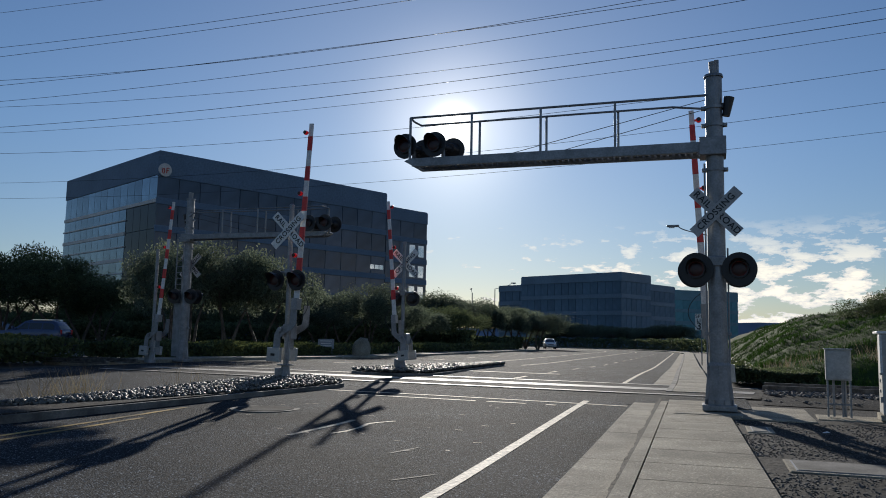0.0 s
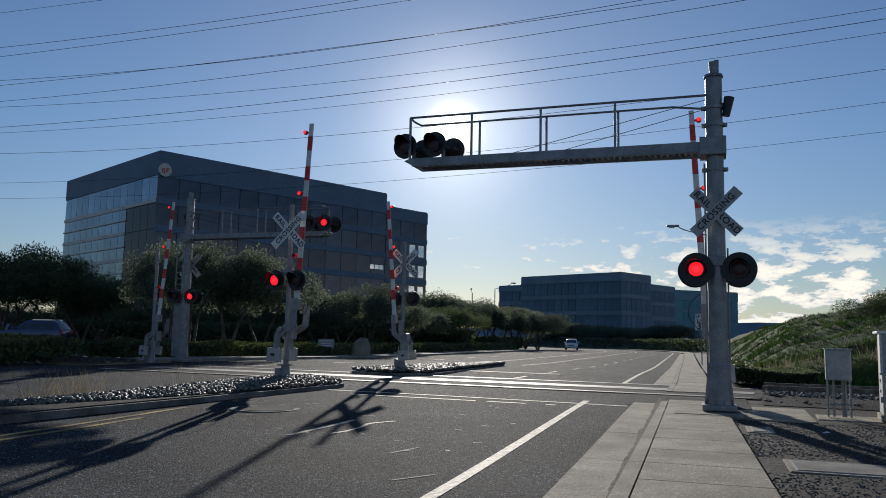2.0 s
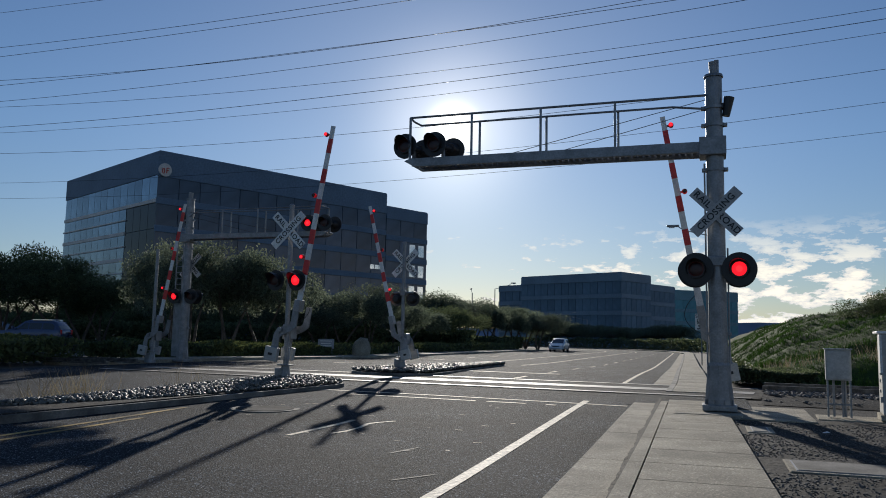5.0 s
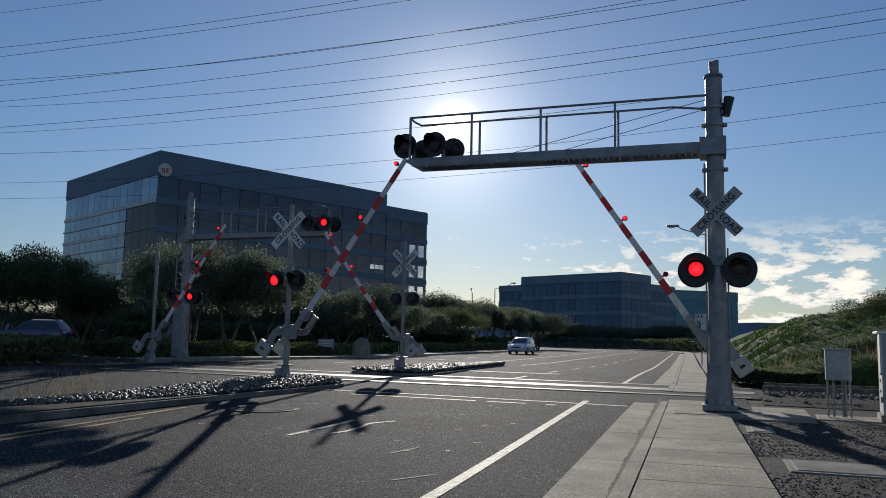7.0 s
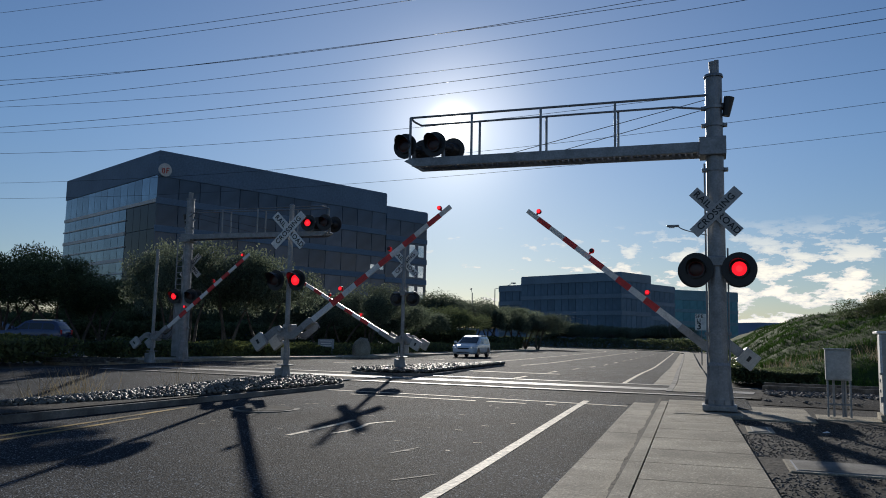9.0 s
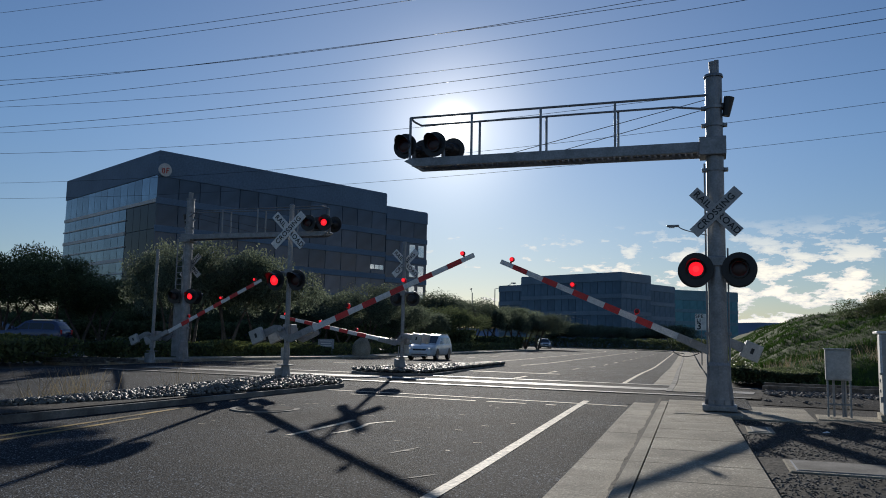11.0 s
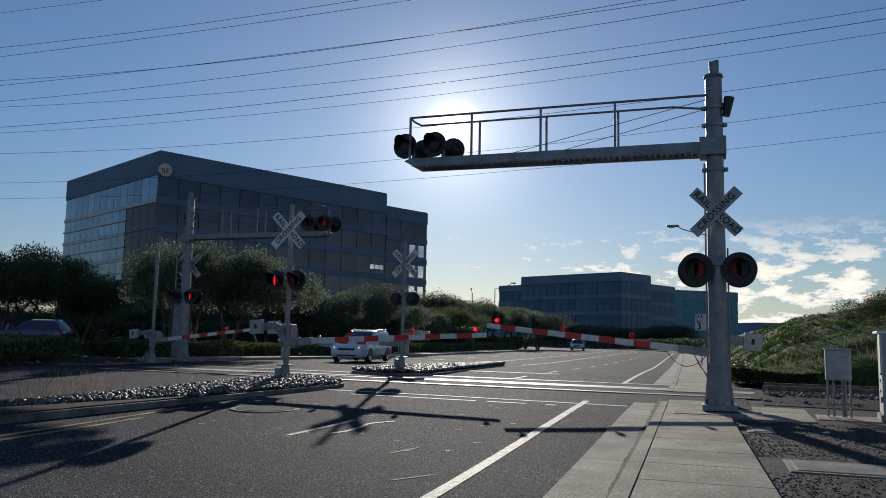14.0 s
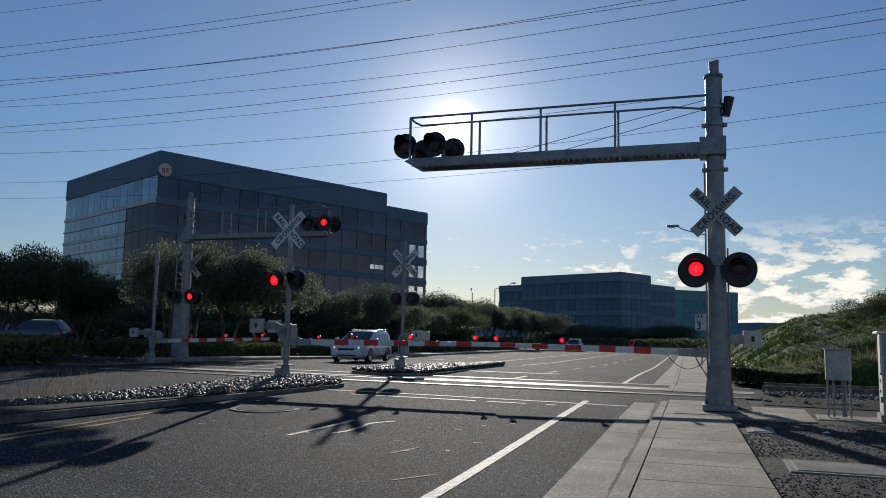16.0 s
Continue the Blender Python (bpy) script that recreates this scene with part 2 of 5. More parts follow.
def box(bm, lo, hi, bevel=0.0, m=None):
    c, s = [(a + b) / 2 for a, b in zip(lo, hi)], [abs(b - a) for a, b in zip(lo, hi)]
    r = bmesh.ops.create_cube(bm, size=1.0, matrix=Matrix.Translation(c) @ Matrix.Diagonal((*s, 1)))
    vs = r["verts"]
    if bevel:
        es = list({e for v in vs for e in v.link_edges})
        g = bmesh.ops.bevel(bm, geom=es, offset=bevel, segments=2, profile=0.6, affect="EDGES")
        vs = list({v for f in g["faces"] for v in f.verts} | {v for v in vs if v.is_valid})
    if m is not None:
        bmesh.ops.transform(bm, matrix=m, verts=list({v for v in vs if v.is_valid}))
    return bm


def boxm(lo, hi, bevel=0.0):
    return box(bmesh.new(), lo, hi, bevel)


def rod(bm, p, q, r, r2=None, seg=12):
    p, q = Vector(p), Vector(q)
    d = q - p
    m = Matrix.Translation((p + q) / 2) @ d.to_track_quat("Z", "Y").to_matrix().to_4x4()
    bmesh.ops.create_cone(bm, cap_ends=True, segments=seg, radius1=r, radius2=r if r2 is None else r2, depth=d.length, matrix=m)
    return bm


def rodm(p, q, r, r2=None, seg=12):
    return rod(bmesh.new(), p, q, r, r2, seg)


def pipe(bm, pts, r, seg=8):
    for a, b in zip(pts[:-1], pts[1:]):
        rod(bm, a, b, r, seg=seg)
    for p in pts[1:-1]:
        bmesh.ops.create_icosphere(bm, subdivisions=1, radius=r * 1.02, matrix=Matrix.Translation(p))
    return bm


def tube(bm, pts, r, seg=5):
    """One unbroken round cable or rod through the points."""
    pts = [Vector(p) for p in pts]
    prev = None
    for i, p in enumerate(pts):
        d = (pts[min(i + 1, len(pts) - 1)] - pts[max(i - 1, 0)]).normalized()
        a = d.cross(Vector((0, 0, 1)))
        a = a.normalized() if a.length > 0.01 else Vector((1, 0, 0))
        b = d.cross(a)
        ring = [bm.verts.new(p + (a * math.cos(6.2832 * k / seg) + b * math.sin(6.2832 * k / seg)) * r) for k in range(seg)]
        if prev:
            for k in range(seg):
                bm.faces.new((prev[k], prev[(k + 1) % seg], ring[(k + 1) % seg], ring[k]))
        prev = ring
    return bm


def prism(bm, outline, y0, y1, bevel=0.0):
    """An outline of (x, z) drawn out from y0 to y1."""
    f = bm.faces.new([bm.verts.new((x, y0, z)) for x, z in outline])
    r = bmesh.ops.extrude_face_region(bm, geom=[f])
    vs = [v for v in r["geom"] if isinstance(v, bmesh.types.BMVert)]
    bmesh.ops.translate(bm, vec=(0, y1 - y0, 0), verts=vs)
    bmesh.ops.recalc_face_normals(bm, faces=bm.faces[:])
    if bevel:
        bmesh.ops.bevel(bm, geom=[e for e in bm.edges if len(e.link_faces) == 2 and e.calc_face_angle(0) > 0.4], offset=bevel, segments=2, affect="EDGES")
    return bm


# ---- the plan: u runs along the road, v to its side; the rails cross askew on a low hump ----
ROAD = radians(18.5)
BEND_U, BEND_V = 104.0, -56.0
TRACK_N, TRACK_C = Vector((0.403, 0.915)), 20.7


def uv(u, v):
    if u > BEND_U:
        r, a = v - BEND_V, (u - BEND_U) / 42.0
        u, v = BEND_U + r * math.sin(a), BEND_V + r * math.cos(a)
    return (u * math.sin(ROAD) + v * math.cos(ROAD), u * math.cos(ROAD) - v * math.sin(ROAD))


def hump(x, y):
    d = x * TRACK_N.x + y * TRACK_N.y - TRACK_C - 0.8
    t = min(1.0, max(0.0, (-d - 3.0) / 14.0 if d < 0 else (d - 3.0) / 24.0))
    return 0.2 * (1 - t * t * (3 - 2 * t))


def track_xy(s, n):
    """s metres along the rails, n across them."""
    return (s * TRACK_N.y + n * TRACK_N.x, -s * TRACK_N.x + n * TRACK_N.y)


def drift(u, v):
    """Beyond the rails kerb, edge line and pavement drift slowly towards the median."""
    return uv(u, v - 0.0205 * max(0.0, min(u, 104.0) - 24.0))


def sheet(us, vs, z, thick=0.0, fn=uv, level=None):
    """A surface over a grid of the plan that follows the hump; thick: its sides go down by so much."""
    bm = bmesh.new()
    top = []
    for u in us:
        row = []
        for v in vs:
            x, y = fn(u, v)
            h = hump(x, y) + z if level is None else level(u, v, x, y)
            row.append(bm.verts.new((x, y, h)))
        top.append(row)
    for i in range(len(us) - 1):
        for j in range(len(vs) - 1):
            bm.faces.new((top[i][j], top[i + 1][j], top[i + 1][j + 1], top[i][j + 1]))
    bmesh.ops.recalc_face_normals(bm, faces=bm.faces[:])
    if bm.faces[0].normal.z < 0:
        bmesh.ops.reverse_faces(bm, faces=bm.faces[:])
    if thick:
        edges = [e for e in bm.edges if e.is_boundary]
        r = bmesh.ops.extrude_edge_only(bm, edges=edges)
        bmesh.ops.translate(bm, vec=(0, 0, -thick), verts=[v for v in r["geom"] if isinstance(v, bmesh.types.BMVert)])
    return bm


def steps(a, b, d):
    n = max(1, round((b - a) / d))
    return [a + (b - a) * i / n for i in range(n + 1)]


def spot(u, v, dz=0.0, rz=0.0):
    x, y = uv(u, v)
    return pose(x, y, hump(x, y) + dz, 0, 0, rz - 18.5)


# ---- ground, road, rails ----
def build_ground():
    bm = bmesh.new()
    xs = sorted(set([-2500, -900, -400] + [round(x) for x in steps(-220, 220, 20)] + steps(-40, 60, 4) + [400, 900, 2500]))
    ys = sorted(set([-2500, -900, -300, -100, -40] + steps(-20, 80, 4) + steps(80, 320, 20) + [500, 900, 2800]))
    g = [[bm.verts.new((x, y, hump(x, y) - 0.035)) for y in ys] for x in xs]
    for i in range(len(xs) - 1):
        for j in range(len(ys) - 1):
            bm.faces.new((g[i][j], g[i + 1][j], g[i + 1][j + 1], g[i][j + 1]))
    tagged(part("ground", bm, M_SOIL), "bare brown soil ground reaching the horizon", "ground", kind="structure")
    us = steps(-30, 104, 1.5) + steps(104, 190, 3)[1:]
    tagged(part("road", sheet(us, steps(-20.3, -1.25, 1.0), 0.0), M_ASPHALT), "worn grey asphalt road with coarse grain", "road", kind="structure")
    # gravel yard beside the pavement
    tagged(part("gravel_ground", sheet(steps(-10, 40, 1.0), steps(0.2, 10, 0.7) + steps(10, 40, 1.5)[1:], -0.015, level=lambda u, v, x, y: hump(x, y) - 0.015 + yard(u, v)), M_GRAVEL), "dark gravel and dirt beside the rails", "gravel", kind="structure")


def line(name, u0, u1, v, w, material, label, fn=uv, z=0.006, step=1.5):
    return tagged(part(name, sheet(steps(u0, u1, step), [v - w / 2, v + w / 2], z, fn=fn), material), label, "road marking", "road markings", "structure")


def build_markings():
    line("edge_line", -12, 16.3, -2.31, 0.135, M_WHITE_LINE, "solid white edge line on asphalt")
    line("edge_line", 21.8, 104, -2.25, 0.12, M_WHITE_LINE, "solid white edge line on asphalt", fn=drift)
    line("edge_line", 104, 185, -2.3, 0.13, M_WHITE_LINE, "solid white edge line on asphalt", fn=drift, step=3)
    # stop lines run with the rails
    line("stop_line", -9.75, -2.85, 0.0, 0.13, M_WHITE_LINE, "white stop line before the rails", fn=lambda a, b: track_xy(a, 15.5 + b - 0.05 * max(0.0, a + 6.7)))
    for a, b in ((-8.6, -5.75), (-5.5, -4.7), (-4.3, -4.1)):
        line("stop_line", a, b, 14.8, 0.12, M_WHITE_LINE, "worn white stop line before the rails", fn=track_xy)
    for k in range(14):
        u = 24 + k * 5.6
        line("lane_dash", u, u + 1.7, -5.6, 0.12, M_WHITE_LINE, "short white lane dash on asphalt", step=1)
    for v, a, b in ((-9.0, 40, 104), (-8.6, 104, 180), (-12.3, 44, 104), (-12.6, 104, 180)):
        line("median_line", a, b, v, 0.13, M_WHITE_LINE, "long pale lane line on asphalt", step=2)
    for v, b in ((-8.70, 11.9), (-8.38, 10.4)):
        line("median_line", -6, b, v, 0.11, M_YELLOW_LINE, "worn yellow line beside the median kerb")
    for k in range(9):
        line("lane_dash", 26 + k * 7, 28.2 + k * 7, -16.2, 0.12, M_WHITE_LINE, "short white lane dash on asphalt", step=1)
    line("stop_line", -15.5, -7.5, 27.6, 0.4, M_WHITE_LINE, "white stop line beyond the rails", fn=track_xy)


def build_rails():
    tagged(part("crossing_surface", sheet(steps(-21, -0.6, 1.5), steps(18.6, 22.8, 0.7), 0.012, fn=track_xy), M_PANEL), "dark rubber and asphalt panels round the rails", "rail crossing", kind="structure")
    ballast = sheet(steps(-0.55, 70, 1.0), [17.2, 18.4, 19.2, 22.2, 23.0, 24.4], 0, fn=track_xy, level=lambda s, n, x, y: hump(x, y) + (0.0 if n < 17.5 or n > 24 else 0.12))
    tagged(part("ballast_bed", ballast, M_GRAVEL), "bed of dark ballast under the rails", "ballast", kind="structure")
    for n in (19.98, 21.42):
        bm = bmesh.new()
        for s0, s1 in ((-60, -21.2), (-21.2, -0.6), (-0.6, 70)):
            on_road = s0 == -21.2
            z = 0.2 + (-0.122 if on_road else 0.12)
            for w, a, b in ((0.035, 0, 0.13), (0.14, -0.02, 0.02)):
                m = Matrix(((TRACK_N.y, TRACK_N.x, 0, 0), (-TRACK_N.x, TRACK_N.y, 0, 0), (0, 0, 1, 0), (0, 0, 0, 1)))
                box(bm, (s0, n - w, z + a), (s1, n + w, z + b), 0, m)
        tagged(part("rail", bm, M_RAIL), "brown steel rail with a worn head", "rail", "rails of the track", "structure")
    m = Matrix(((TRACK_N.y, TRACK_N.x, 0, 0), (-TRACK_N.x, TRACK_N.y, 0, 0), (0, 0, 1, 0), (0, 0, 0, 1)))
    first = None
    for k in range(56):
        s = -0.2 + k * 0.56
        x, y = track_xy(s, 20.7)
        mm = Matrix.Translation((x, y, hump(x, y) + 0.10)) @ m.to_3x3().to_4x4()
        if first is None:
            first = part("sleeper", boxm((-0.11, -1.25, -0.12), (0.11, 1.25, 0.0), 0.01), M_TIE, loc=mm)
            tagged(first, "weathered timber sleeper in ballast", "sleeper", "sleepers under the rails", "structure")
        else:
            copy_thing(first, mm)
    # light concrete strips along the crossing; part of their paleness is painted sun glare
    for n, w in ((18.75, 0.3), (20.7, 0.9), (22.65, 0.3)):
        line("crossing_strip", -20, -0.8, n, w, M_GLARE_STRIP, "worn concrete strip between the rails, paled for sun glare", fn=track_xy, z=0.022)


def pavement_level(u, v, x, y):
    """The pavement lies a kerb above the road and runs level into the rails."""
    t = min(1.0, max(0.0, (abs(u - 19.5) - 4.0) / 12.0))
    return hump(x, y) + 0.03 + 0.12 * t


def pave(u, v):
    """The near pavement narrows a little towards the rails; the gutter's outer edge runs straight."""
    lean = 0.03 * min(1.0, max(0.0, (v + 1.38) / 1.98))
    return uv(u, v - lean * max(0.0, min(u, 18.0) - 6.5))


def yard(u, v):
    """The dirt beside the pavement lies nearly flush with it and falls away further off."""
    t = min(1.0, max(0.0, (abs(u - 19.5) - 4.0) / 12.0))
    return 0.12 * t * min(1.0, max(0.0, (9.0 - v) / 5.0))


def build_pavement():
    slab_us = steps(-8.05, 17.15, 1.05)
    root = thing("pavement", Matrix(), "pale concrete pavement of cast slabs with joints", "pavement", kind="structure")
    for a, b in zip(slab_us[:-1], slab_us[1:]):
        for v0, v1 in ((-0.605, 0.60),):
            part("slab", sheet([a + 0.010, (a + b) / 2, b - 0.010], [v0, v1], 0, 0.12, fn=pave, level=pavement_level), M_CONCRETE, root)
    for a, b in zip(slab_us[:-2:2], slab_us[2::2]):
        part("kerb_stone", sheet([a + 0.004, min(16.75, b - 0.004)], [-0.78, -0.622], 0, 0.25, fn=pave, level=pavement_level), M_CONCRETE, root)
    for a, b in zip(steps(-7.2, 16.35, 2.36)[:-1], steps(-7.2, 16.35, 2.36)[1:]):
        part("gutter_slab", sheet([a + 0.006, b - 0.006], [-1.38, -1.1, -0.785], 0.010, 0.05, fn=pave), M_CONCRETE, root)
    far = thing("pavement_far", Matrix(), "pale concrete pavement beyond the rails", "pavement", kind="structure")
    us = steps(20.0, 104, 1.5)
    for a, b in zip(us[:-1], us[1:]):
        part("slab", sheet([a + 0.012, b - 0.012], [-0.79, 0.10], 0, 0.12, fn=drift, level=pavement_level), M_CONCRETE, far)
    for a, b in zip(us[:-2:2], us[2::2]):
        part("kerb_stone", sheet([a + 0.004, b - 0.004], [-0.94, -0.80], 0, 0.25, fn=drift, level=pavement_level), M_KERB, far)
        part("gutter_slab", sheet([a + 0.004, b - 0.004], [-1.42, -0.945], 0.008, 0.05, fn=drift), M_CONCRETE, far)
    part("slab", sheet(steps(104, 170, 3), [-1.4, 0.10], 0.12, 0.12, fn=drift), M_CONCRETE, far)
    # silt and damp lie along the gutter
    silt = bmesh.new()
    prev = None
    for k in range(150):
        u = -4 + k * 0.145
        w = 0.045 + 0.05 * noise.noise((u * 0.9, 3, 1)) + 0.03 * noise.noise((u * 4, 8, 1))
        pair = []
        for v in (-0.825 - max(0.01, w), -0.80 + 0.02 * noise.noise((u * 3, 1, 5))):
            x, y = pave(u, v)
            pair.append(silt.verts.new((x, y, hump(x, y) + 0.0145)))
        if prev:
            silt.faces.new((prev[0], prev[1], pair[1], pair[0]))
        prev = pair
    part("gutter_silt", silt, M_GRAVEL, root, "dark silt in the gutter")
    # the joint between pavement and kerb shows dark earth
    part("joint_bed", sheet(steps(-8, 17.2, 1.5), [-0.75, 0.58], 0, 0.02, fn=pave, level=lambda u, v, x, y: pavement_level(u, v, x, y) - 0.035), M_SOIL, root)
    # the other side of the road
    tagged(part("pavement_left", sheet(steps(22.5, 100, 3), [-22.6, -20.3], 0.13, 0.2), M_CONCRETE), "concrete pavement beside a low hedge", "pavement", kind="structure")
    tagged(part("pavement_left", sheet(steps(-20, 17, 3), [-22.6, -20.3], 0.13, 0.2), M_CONCRETE), "concrete pavement beside a low hedge", "pavement", kind="structure")


def island_outline(u0, u1, v0, v1, r):
    """A long outline with rounded ends."""
    pts = []
    for k in range(9):
        a = math.pi * k / 8
        pts.append((u1 - r + r * math.sin(a), (v0 + v1) / 2 + (v1 - v0) / 2 * math.cos(a)))
    for k in range(9):
        a = math.pi + math.pi * k / 8
        pts.append((u0 + r + r * math.sin(a), (v0 + v1) / 2 + (v1 - v0) / 2 * math.cos(a)))
    return pts


def build_island(name, u0, u1, v0, v1, label, fn=uv):
    root = thing(name, Matrix(), label, "traffic island", kind="structure")
    for nm, grow, z, matl in (("kerb", 0.0, 0.08, M_KERB), ("stone_bed", -0.16, 0.10, M_GRAVEL)):
        bm = bmesh.new()
        vs = []
        for u, v in island_outline(u0 - grow, u1 + grow, v0 - grow, v1 + grow, 1.4 + grow):
            x, y = fn(u, v)
            vs.append(bm.verts.new((x, y, hump(x, y) + z)))
        f = bm.faces.new(vs)
        bmesh.ops.recalc_face_normals(bm, faces=[f])
        if f.normal.z < 0:
            f.normal_flip()
        r = bmesh.ops.extrude_edge_only(bm, edges=bm.edges[:])
        bmesh.ops.translate(bm, vec=(0, 0, -0.2), verts=[v for v in r["geom"] if isinstance(v, bmesh.types.BMVert)])
        bmesh.ops.triangulate(bm, faces=[f])
        part(nm, bm, matl, root, "rounded concrete kerb" if nm == "kerb" else "bed of grey river cobbles")
    return root


def build_apron():
    us = steps(15.9, 20.6, 0.6)
    tagged(part("crossing_apron", sheet(us, [-1.5, -0.9, -0.3, 0.3, 0.8], 0.006), M_ASPHALT), "asphalt apron between pavement and rails", "rail crossing", kind="structure")


build_ground()
build_apron()
build_markings()
build_rails()
build_pavement()


def near_island(u, v):
    """The near median's road side curves away, its back runs straight: it narrows from its blunt end at the rails."""
    q = max(0.0, 17.5 - u)
    lean = min(2.6, 0.0165 * q ** 2.4 + 0.12 * min(q, 3.0))
    return uv(u, v - lean * (1 - (-8.1 - v) / 2.8))


def far_island(u, v):
    """The far median tapers to a point away from the rails."""
    t = min(1.0, max(0.0, (u - 24.4) / 14.0))
    return uv(u, -9.6 + (v + 9.6) * (1 - 0.8 * t))


ISLAND_NEAR = build_island("median_near", 2, 18.2, -10.9, -8.1, "median island with cobbles and a concrete kerb", near_island)
ISLAND_FAR = build_island("median_far", 22.8, 38.2, -11.1, -8.1, "narrow median island with cobbles and a concrete kerb", far_island)


# ---- the big forms ----
def mound_height(x, y):
    u, v = x * math.sin(ROAD) + y * math.cos(ROAD), x * math.cos(ROAD) - y * math.sin(ROAD)
    dv, dn = v - 0.9, x * TRACK_N.x + y * TRACK_N.y - 25.0
    if dv <= 0 or dn <= 0:
        return -0.3
    h = 4.25 * (1 - math.exp(-dv / 4.5)) * (1 - math.exp(-dn / 6.0))
    h += min(1, h) * (0.35 * noise.noise((x * 0.16, y * 0.16, 1.0)) + 0.32 * noise.noise((x * 0.42, y * 0.42, 7.0)) + 0.16 * noise.noise((x * 0.9, y * 0.9, 4.0)))
    return h - 0.06


def build_mound():
    bm = bmesh.new()
    us, vs = steps(20, 60, 0.5) + steps(60, 150, 1.5)[1:], [0.5, 0.9, 1.3, 1.8, 2.4] + steps(3.0, 26, 0.5) + steps(26, 60, 2)[1:]
    g = []
    for u in us:
        row = []
        for v in vs:
            x, y = u * math.sin(ROAD) + v * math.cos(ROAD), u * math.cos(ROAD) - v * math.sin(ROAD)
            row.append(bm.verts.new((x, y, mound_height(x, y))))
        g.append(row)
    for i in range(len(us) - 1):
        for j in range(len(vs) - 1):
            bm.faces.new((g[i][j], g[i + 1][j], g[i + 1][j + 1], g[i][j + 1]))
    bmesh.ops.recalc_face_normals(bm, faces=bm.faces[:])
    tagged(part("grass_mound", bm, M_TURF, smooth=True), "rough green grassy mound beside the rails", "mound", kind="structure")


def blades(name, spots, size, material, label, category, lean=0.5, width=0.12, per=3):
    """Tufts of thin blades at the given places, as one mass."""
    vs, fs = [], []
    rnd = random.Random(5)
    for x, y, z, s in spots:
        for _ in range(per):
            a, w = rnd.uniform(0, 6.28), size * s * width * rnd.uniform(0.6, 1.3)
            h, b = size * s * rnd.uniform(0.6, 1.2), rnd.uniform(0, 6.28)
            px, py = x + rnd.uniform(-0.2, 0.2) * size, y + rnd.uniform(-0.2, 0.2) * size
            k = lean * h * rnd.uniform(0.2, 1.0)
            i = len(vs)
            vs += [(px - w * math.cos(a), py - w * math.sin(a), z - 0.03), (px + w * math.cos(a), py + w * math.sin(a), z - 0.03),
                   (px + k * math.cos(b), py + k * math.sin(b), z + h)]
            fs.append((i, i + 1, i + 2))
    me = bpy.data.meshes.new(name)
    me.from_pydata(vs, [], fs)
    me.materials.append(material)
    return tagged(new(name, me), label, category, kind="stuff")


def leaf_cloud(centres, count, size, rnd, squash=0.8):
    """Many small leaves round the centres (x, y, z, radius); denser near each outline."""
    vs, fs = [], []
    total = sum(c[3] ** 2 for c in centres)
    for cx, cy, cz, r in centres:
        for _ in range(int(count * r * r / total)):
            d = Vector((rnd.gauss(0, 1), rnd.gauss(0, 1), rnd.gauss(0, 1))).normalized()
            rr = r * rnd.uniform(0.35, 1.0) ** 0.6
            p = Vector((cx, cy, cz)) + Vector((d.x, d.y, d.z * squash)) * rr * rnd.uniform(0.8, 1.15)
            a = Vector((rnd.gauss(0, 1), rnd.gauss(0, 1), rnd.gauss(0, 1))).normalized()
            b = a.orthogonal().normalized()
            s = size * rnd.uniform(0.6, 1.3)
            i = len(vs)
            vs += [p - a * s, p + b * s * 0.45, p + a * s, p - b * s * 0.45]
            fs.append((i, i + 1, i + 2, i + 3))
    return vs, fs


def tree(name, seed, height, spread, material, leaves, leaf, label, trunk_r=0.13, stems=2):
    rnd = random.Random(seed)
    root = thing(name, Matrix(), label, "tree", "trees")
    bm = bmesh.new()
    ends = []
    for k in range(stems):
        a = k * 6.28 / stems + rnd.uniform(-0.4, 0.4)
        p, r, d = Vector((0.08 * math.cos(a), 0.08 * math.sin(a), -0.1)), trunk_r, Vector((0.25 * math.cos(a), 0.25 * math.sin(a), 1))
        for i in range(4):
            q = p + d.normalized() * height * 0.14
            rod(bm, p, q, r, r * 0.82, 7)
            p, r = q, r * 0.8
            d += Vector((rnd.uniform(-0.3, 0.3), rnd.uniform(-0.3, 0.3), 0))
        for i in range(5):
            b = rnd.uniform(0, 6.28)
            q = p + Vector((math.cos(b) * spread * 0.3, math.sin(b) * spread * 0.3, height * rnd.uniform(0.05, 0.25)))
            rod(bm, p, q, r * 0.7, r * 0.25, 5)
            ends.append(q)
    part("trunk", bm, M_BARK, root, "grey-brown forked trunk")
    centres = []
    for q in ends:
        centres.append((q.x, q.y, q.z, spread * rnd.uniform(0.16, 0.26)))
    for i in range(16):
        a, rr = rnd.uniform(0, 6.28), spread * 0.5 * rnd.uniform(0.2, 1.0) ** 0.5
        t = 1 - (rr / (spread * 0.55)) ** 2
        zz = height * (0.48 + 0.44 * rnd.uniform(0.0, 1.0) * max(0.25, t))
        centres.append((rr * math.cos(a), rr * math.sin(a), zz, spread * rnd.uniform(0.10, 0.2)))
    vs, fs = leaf_cloud(centres, leaves, leaf, rnd)
    me = bpy.data.meshes.new("crown")
    me.from_pydata(vs, [], fs)
    me.materials.append(material)
    ob = new("crown", me)
    ob.parent = root
    return root


